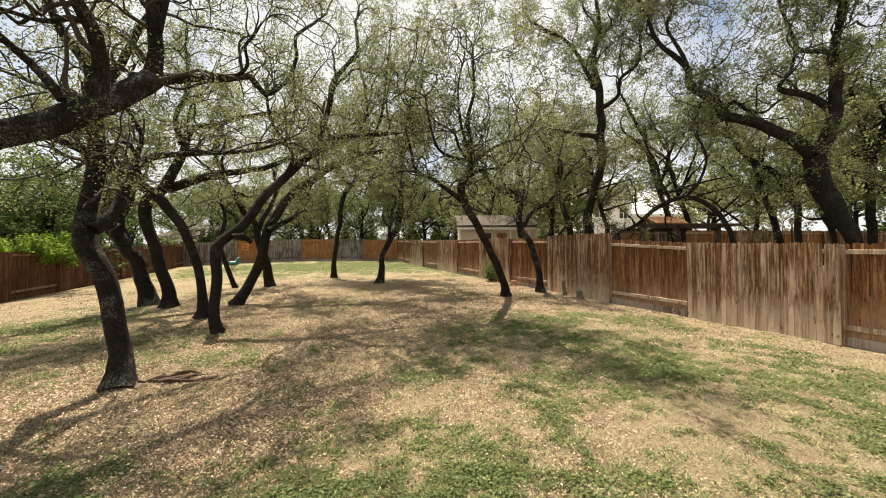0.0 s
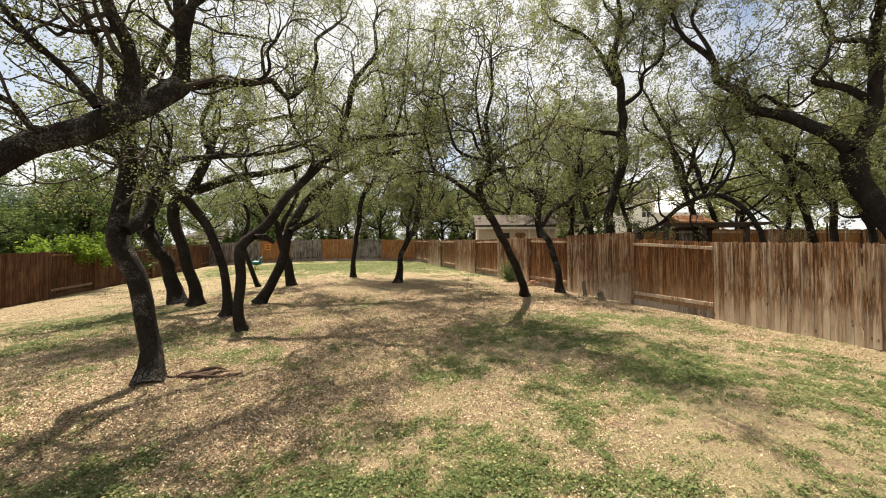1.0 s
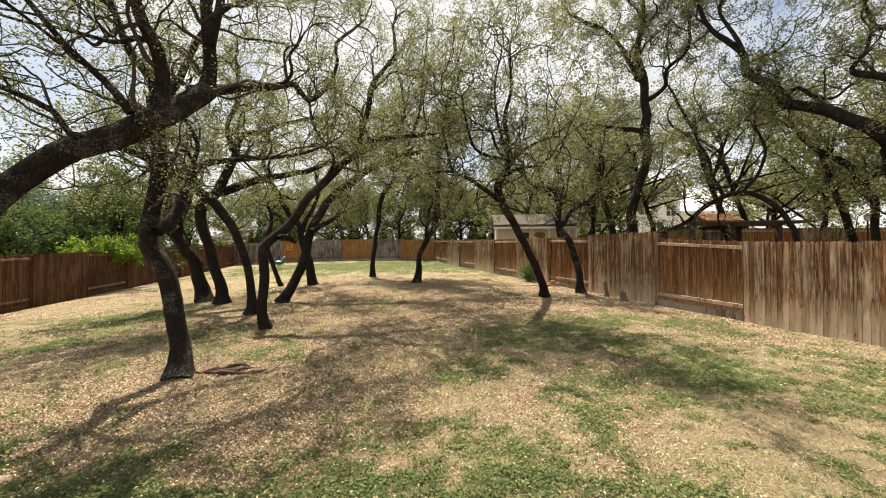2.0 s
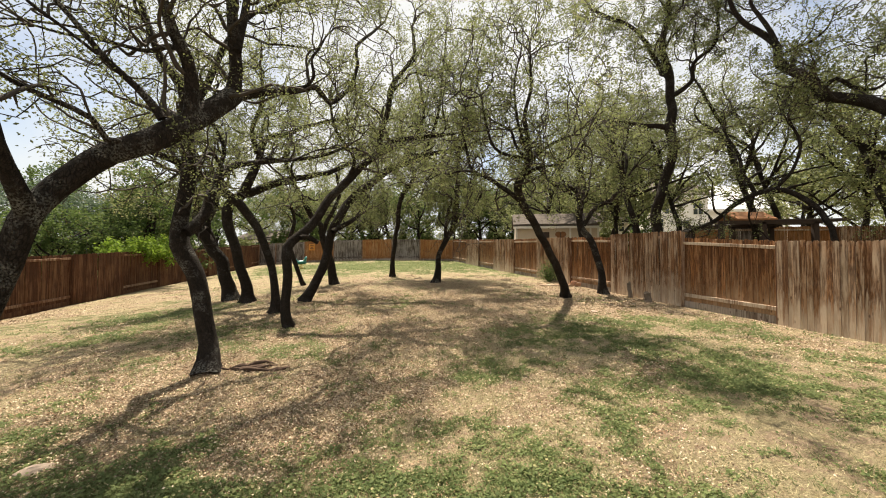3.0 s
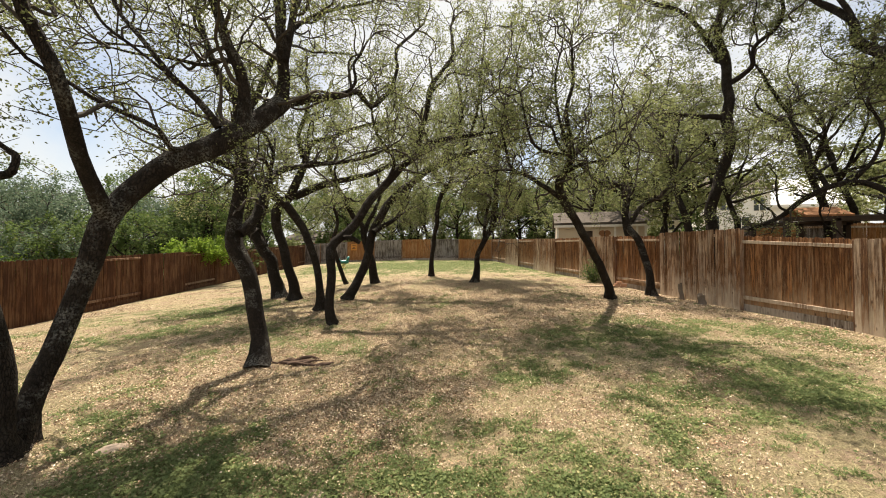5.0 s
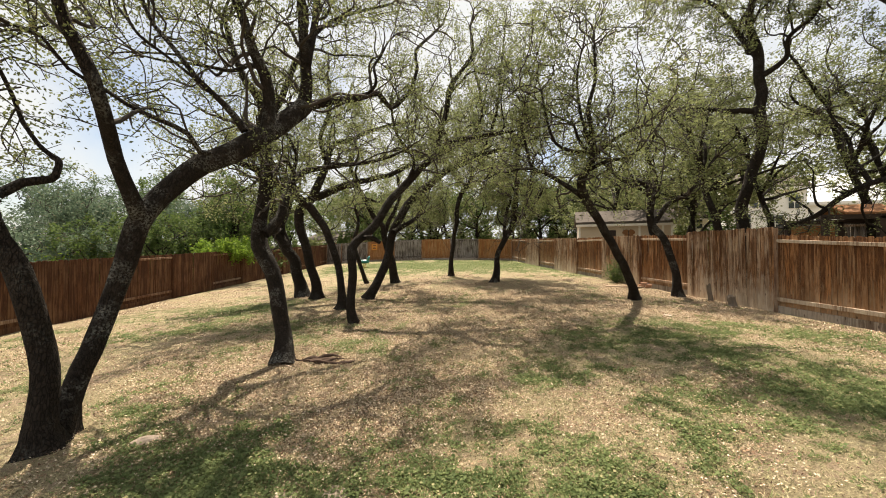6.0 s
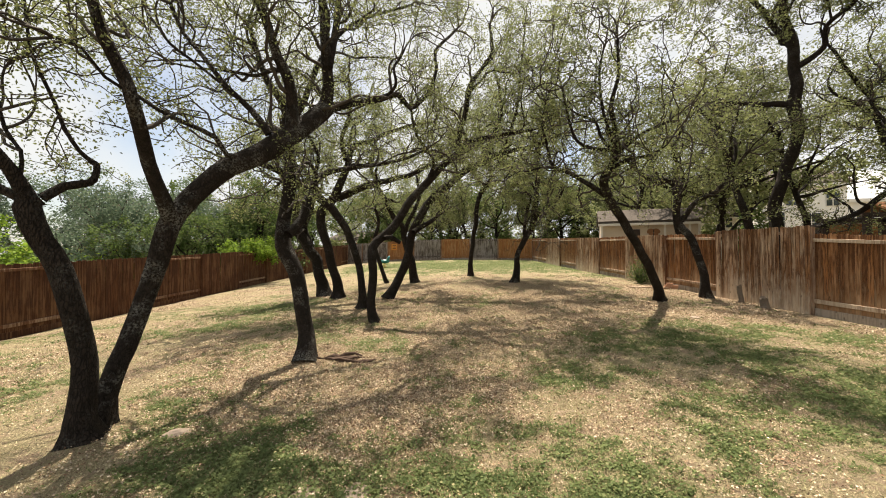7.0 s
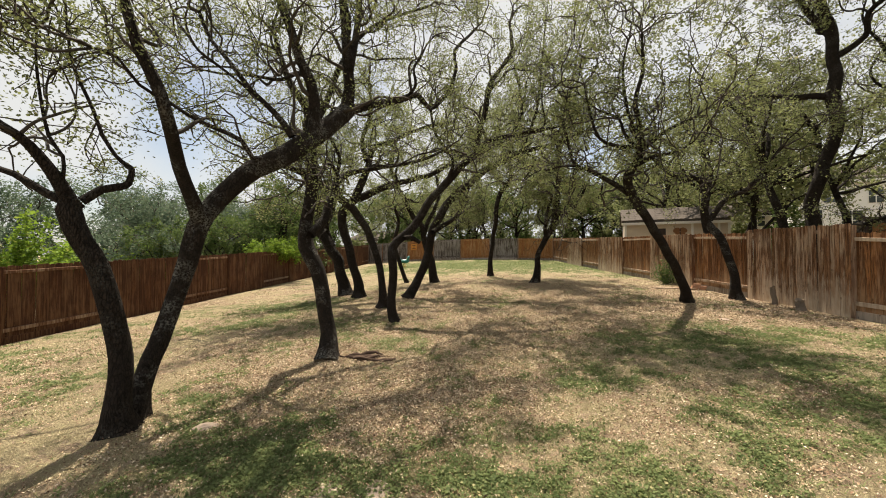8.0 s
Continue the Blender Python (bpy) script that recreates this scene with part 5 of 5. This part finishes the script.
def stump(x, y, tall, r, seed, label):
    """A cut sapling with a flared foot and a splintered flat top."""
    rnd = random.Random(seed)
    line = smooth_line([(0, 0, -0.05, r * 1.5), (0.01, 0, tall * 0.25, r * 1.1), (-0.02, 0.01, tall * 0.7, r), (-0.03, 0, tall, r * 0.95)], 0.04)
    v, f = tube(line, 12, rnd, 0.14)
    v = np.vstack([v, line[-1:, :3] - (0, 0, 0.03)])
    n = len(line)
    rim = [(n - 1) * 12 + k for k in range(12)]
    for k in rim:
        v[k, 2] += rnd.uniform(-0.03, 0.05)
    cap = [(rim[k], rim[(k + 1) % 12], len(v) - 1, len(v) - 1) for k in range(12)]
    bm = bmesh.new()
    vs = [bm.verts.new(tuple(p)) for p in v]
    for q in f:
        bm.faces.new([vs[i] for i in q])
    for q in cap:
        bm.faces.new([vs[i] for i in q[:3]])
    ob = part("stump", bm, M_OLDWOOD)
    ob.matrix_world = pose(x, y, height(x, y))
    tagged(ob, label, "stump")


stump(3.95, 12.15, 0.46, 0.055, 4, "tall grey weathered sapling stump beside the cedar fence")
stump(4.18, 11.35, 0.24, 0.085, 6, "short dark weathered stump beside the cedar fence")
stone("flat_stone", "pale flat stone lying among dry leaves", 2.2, 9.2, 0.12, 0.09, 0.03, 7)


def bricks():
    m = plain("old_brick", (0.42, 0.24, 0.16), 0.9, 0.25, 25, 0.2, 0, 0.004)
    for k, (dx, dy, dz, turn) in enumerate(((0, 0, 0, 4), (0.24, 0.02, 0, -6), (0.03, 0.01, 0.068, 12), (0.25, 0.0, 0.068, 2), (0.1, 0.03, 0.136, -9))):
        b = boxed("brick", (-0.1, 0.1, -0.047, 0.047, 0, 0.064), m, None, "", 0.005)
        b.matrix_world = pose(2.72 + dx, 14.85 + dy, height(2.8, 14.85) + 0.01 + dz, 0, 0, turn)
        tagged(b, "old reddish brick stacked at the fence foot", "brick", "bricks by the fence")
    for k in range(3):
        b = boxed("board", (-0.6, 0.6, -0.045, 0.045, 0, 0.02), M_RAIL, None, "", 0.003)
        b.matrix_world = pose(2.15, 15.0 - 0.13 * k, height(2.2, 15) + 0.015 + 0.006 * k, 0, 0, -14 + 9 * k)
        tagged(b, "short pale plank lying on dry leaves", "plank", "planks by the fence")


bricks()


M_ROTTEN = plain("rotting_wood", (0.075, 0.050, 0.038), 0.9, 0.6, 30, 0.1, 0, 0.02)


def fallen_wood():
    rng = np.random.default_rng(8)
    for k in range(5):
        n = 22
        u = np.linspace(0, 1, n)
        long = rng.uniform(0.4, 0.75)
        wave = rng.uniform(0.03, 0.08)
        line = np.stack([(u - 0.5) * long, wave * np.sin(u * rng.uniform(3, 6) + k) + rng.normal(0, 0.004, n), 0.012 + 0.016 * np.sin(u * 6 + k), (0.021 + 0.008 * np.sin(u * 9 + k)) * np.sin(np.pi * (0.06 + 0.88 * u)) + 0.006], 1)
        v, f = tube(line, 10, random.Random(k), 0.32)
        ob = mesh_object("fallen_branch", v, f, M_ROTTEN, None, "", True)
        x, y = -3.2 + rng.uniform(-0.22, 0.26), 4.62 + rng.uniform(-0.13, 0.13)
        ob.matrix_world = pose(x, y, height(x, y) + 0.006 * (k % 3), 0, 0, 22 + rng.uniform(-28, 28))
        tagged(ob, "dark rotting branch piece lying in the leaf litter", "branch", "rotting branches by the oak")


fallen_wood()


def lantern(x, y, top):
    ob = empty("garden_lantern", x, y, height(x, y))
    h = top - height(x, y)
    bm = bmesh.new()
    bmesh.ops.create_cone(bm, segments=10, radius1=0.035, radius2=0.03, depth=h - 0.3, cap_ends=True, matrix=Matrix.Translation((0, 0, (h - 0.3) / 2)))
    part("post", bm, M_DARKWOOD, ob)
    bm = bmesh.new()
    bmesh.ops.create_cone(bm, segments=6, radius1=0.07, radius2=0.11, depth=0.2, cap_ends=True, matrix=Matrix.Translation((0, 0, h - 0.2)))
    part("glass", bm, M_WHITE, ob, "pale frosted glass")
    bm = bmesh.new()
    bmesh.ops.create_cone(bm, segments=6, radius1=0.15, radius2=0.02, depth=0.12, cap_ends=True, matrix=Matrix.Translation((0, 0, h - 0.04)))
    part("cap", bm, M_DARKWOOD, ob)
    tagged(ob, "dark post lantern with pale glass in the neighbouring yard", "lamp", "post lanterns")


lantern(15.95, 17.0, 3.38)
lantern(16.5, 17.3, 3.36)


# ---- turf and litter ----
def straw_leaf(name, tones, gloss=0.2):
    m = Nodes(name)
    r = m.add("NewGeometry").outputs["Random Per Island"]
    ramp = m.add("ValToRGB")
    e = ramp.color_ramp.elements
    e[0].color, e[1].color = (*tones[0], 1), (*tones[-1], 1)
    for k, t in enumerate(tones[1:-1]):
        e.new((k + 1) / (len(tones) - 1)).color = (*t, 1)
    m.link(r, ramp.inputs["Fac"])
    return m.finish(ramp.outputs["Color"], 0.75, None, 0, gloss)


M_GRASS = leaf_material("grass_blade", (0.060, 0.090, 0.033), (0.190, 0.228, 0.094), (0.34, 0.31, 0.16), 0.40)
M_STRAW = straw_leaf("dry_blade", [(0.15, 0.110, 0.058), (0.38, 0.30, 0.165), (0.70, 0.60, 0.38), (0.24, 0.25, 0.10)])
M_LITTER = straw_leaf("fallen_leaf", [(0.070, 0.037, 0.023), (0.23, 0.135, 0.082), (0.46, 0.325, 0.21), (0.66, 0.55, 0.41), (0.10, 0.054, 0.033)])


def heights(x, y):
    h = np.array([height(a, b) + noise.noise(Vector((a * 0.9, b * 0.9, 0))) * 0.025 + noise.noise(Vector((a * 3.1, b * 3.1, 5))) * 0.010 for a, b in zip(x, y)])
    return h


def scatter(rng, n, near, far, power=1.0):
    """Places in a fan over the yard, closer together towards its near end."""
    d = near + (far - near) * rng.random(n) ** power
    a = rng.uniform(-1.30, 0.92, n)
    x, y = np.sin(a) * d, np.cos(a) * d
    keep = (x < 6.6 - 0.406 * (y - 6.0)) & (x > -12.5 - 0.314 * (y - 3.87))
    return x[keep], y[keep]


def covers(x, y):
    return np.array([cover(a, b) for a, b in zip(x, y)])


def blades(name, mat, label, rng, n, near, far, tall, wide, live, lean, power):
    """live: whether the blades stand where the turf is green or where it is dry."""
    x, y = scatter(rng, n, near, far, power)
    p = covers(x, y)[:, 0] + rng.normal(0, 0.16, len(x))
    keep = p > (0.60 if near > 10 else 0.42) if live else (p < 0.62) & (rng.random(len(x)) < 0.75)
    x, y = x[keep], y[keep]
    z = heights(x, y)
    k = len(x)
    a = rng.uniform(0, 6.28, k)
    far_grow = 1 + np.hypot(x, y) * 0.06
    h = tall * rng.uniform(0.5, 1.4, k)
    w = wide * rng.uniform(0.7, 1.3, k) * far_grow
    tip = rng.normal(0, lean, (k, 2)) * h[:, None]
    c, s = np.cos(a) * w / 2, np.sin(a) * w / 2
    v = np.stack([np.stack([x - c, y - s, z - 0.01], 1), np.stack([x + c, y + s, z - 0.01], 1), np.stack([x + tip[:, 0], y + tip[:, 1], z + h], 1)], 1).reshape(-1, 3)
    ob = mesh_object(name, v, np.arange(k * 3).reshape(-1, 3), mat)
    tagged(ob, label, "grass", kind="stuff")


def litter(rng, n, near, far, size, power, around=False, green=False):
    """around: thinly over the ground at and behind the near end; green: low broad-leaved weeds instead of fallen leaves."""
    if around:
        x, y = rng.uniform(-12, 8, n), rng.uniform(-8, 3.5, n)
        off = (np.hypot(x, y) < near) | (np.arctan2(x, y) < -1.30) | (np.arctan2(x, y) > 0.92)
        x, y = x[off], y[off]
    else:
        x, y = scatter(rng, n, near, far, power)
    q = covers(x, y)
    p = q[:, 1] - 0.45 * np.clip(q[:, 0] - 0.25, 0, 1) + rng.normal(0, 0.22, len(x))
    keep = q[:, 0] + rng.normal(0, 0.12, len(x)) > 0.48 if green else p > 0.26
    x, y = x[keep], y[keep]
    z = heights(x, y) + rng.uniform(0.004, 0.022, len(x))
    k = len(x)
    a = rng.normal(0, 1, (k, 3)) * (1, 1, 0.35)
    a /= np.linalg.norm(a, axis=1)[:, None]
    b = np.cross(a, rng.normal(0, 0.35, (k, 3)) + (0, 0, 1))
    b /= np.linalg.norm(b, axis=1)[:, None]
    s = size * rng.uniform(0.5, 1.5, (k, 1)) * (1 + np.hypot(x, y) * 0.09)[:, None]
    c = np.stack([x, y, z], 1)
    wide = 0.42 if green else 0.26
    v = np.stack([c - a * s * 0.5, c + b * s * wide + (0, 0, 0.004), c + a * s * 0.5, c - b * s * wide], 1).reshape(-1, 3)
    if green:
        v[:, 2] += 0.008
        ob = mesh_object("weeds", v, np.arange(k * 4).reshape(-1, 4), M_GRASS)
        return tagged(ob, "low green broad-leaved weeds in the thin turf", "weeds", kind="stuff")
    ob = mesh_object("leaf_litter", v, np.arange(k * 4).reshape(-1, 4), M_LITTER)
    tagged(ob, "dry brown and tan oak leaves strewn over the yard", "leaves", kind="stuff")


turf = np.random.default_rng(101)
blades("grass", M_GRASS, "short green grass in uneven patches", turf, 300000, 1.7, 12, 0.026, 0.008, True, 1.3, 1.3)
blades("dry_grass", M_STRAW, "short straw-coloured dry grass", turf, 400000, 1.7, 13, 0.016, 0.0040, False, 2.0, 1.25)
blades("lawn", M_GRASS, "mown green lawn towards the back fence", turf, 60000, 17, 33, 0.05, 0.02, True, 0.8, 1.0)
litter(turf, 600000, 1.8, 19, 0.0138, 1.15)
litter(turf, 60000, 1.9, 18, 0.024, 1.2, around=True)
litter(turf, 260000, 1.8, 13, 0.017, 1.25, green=True)
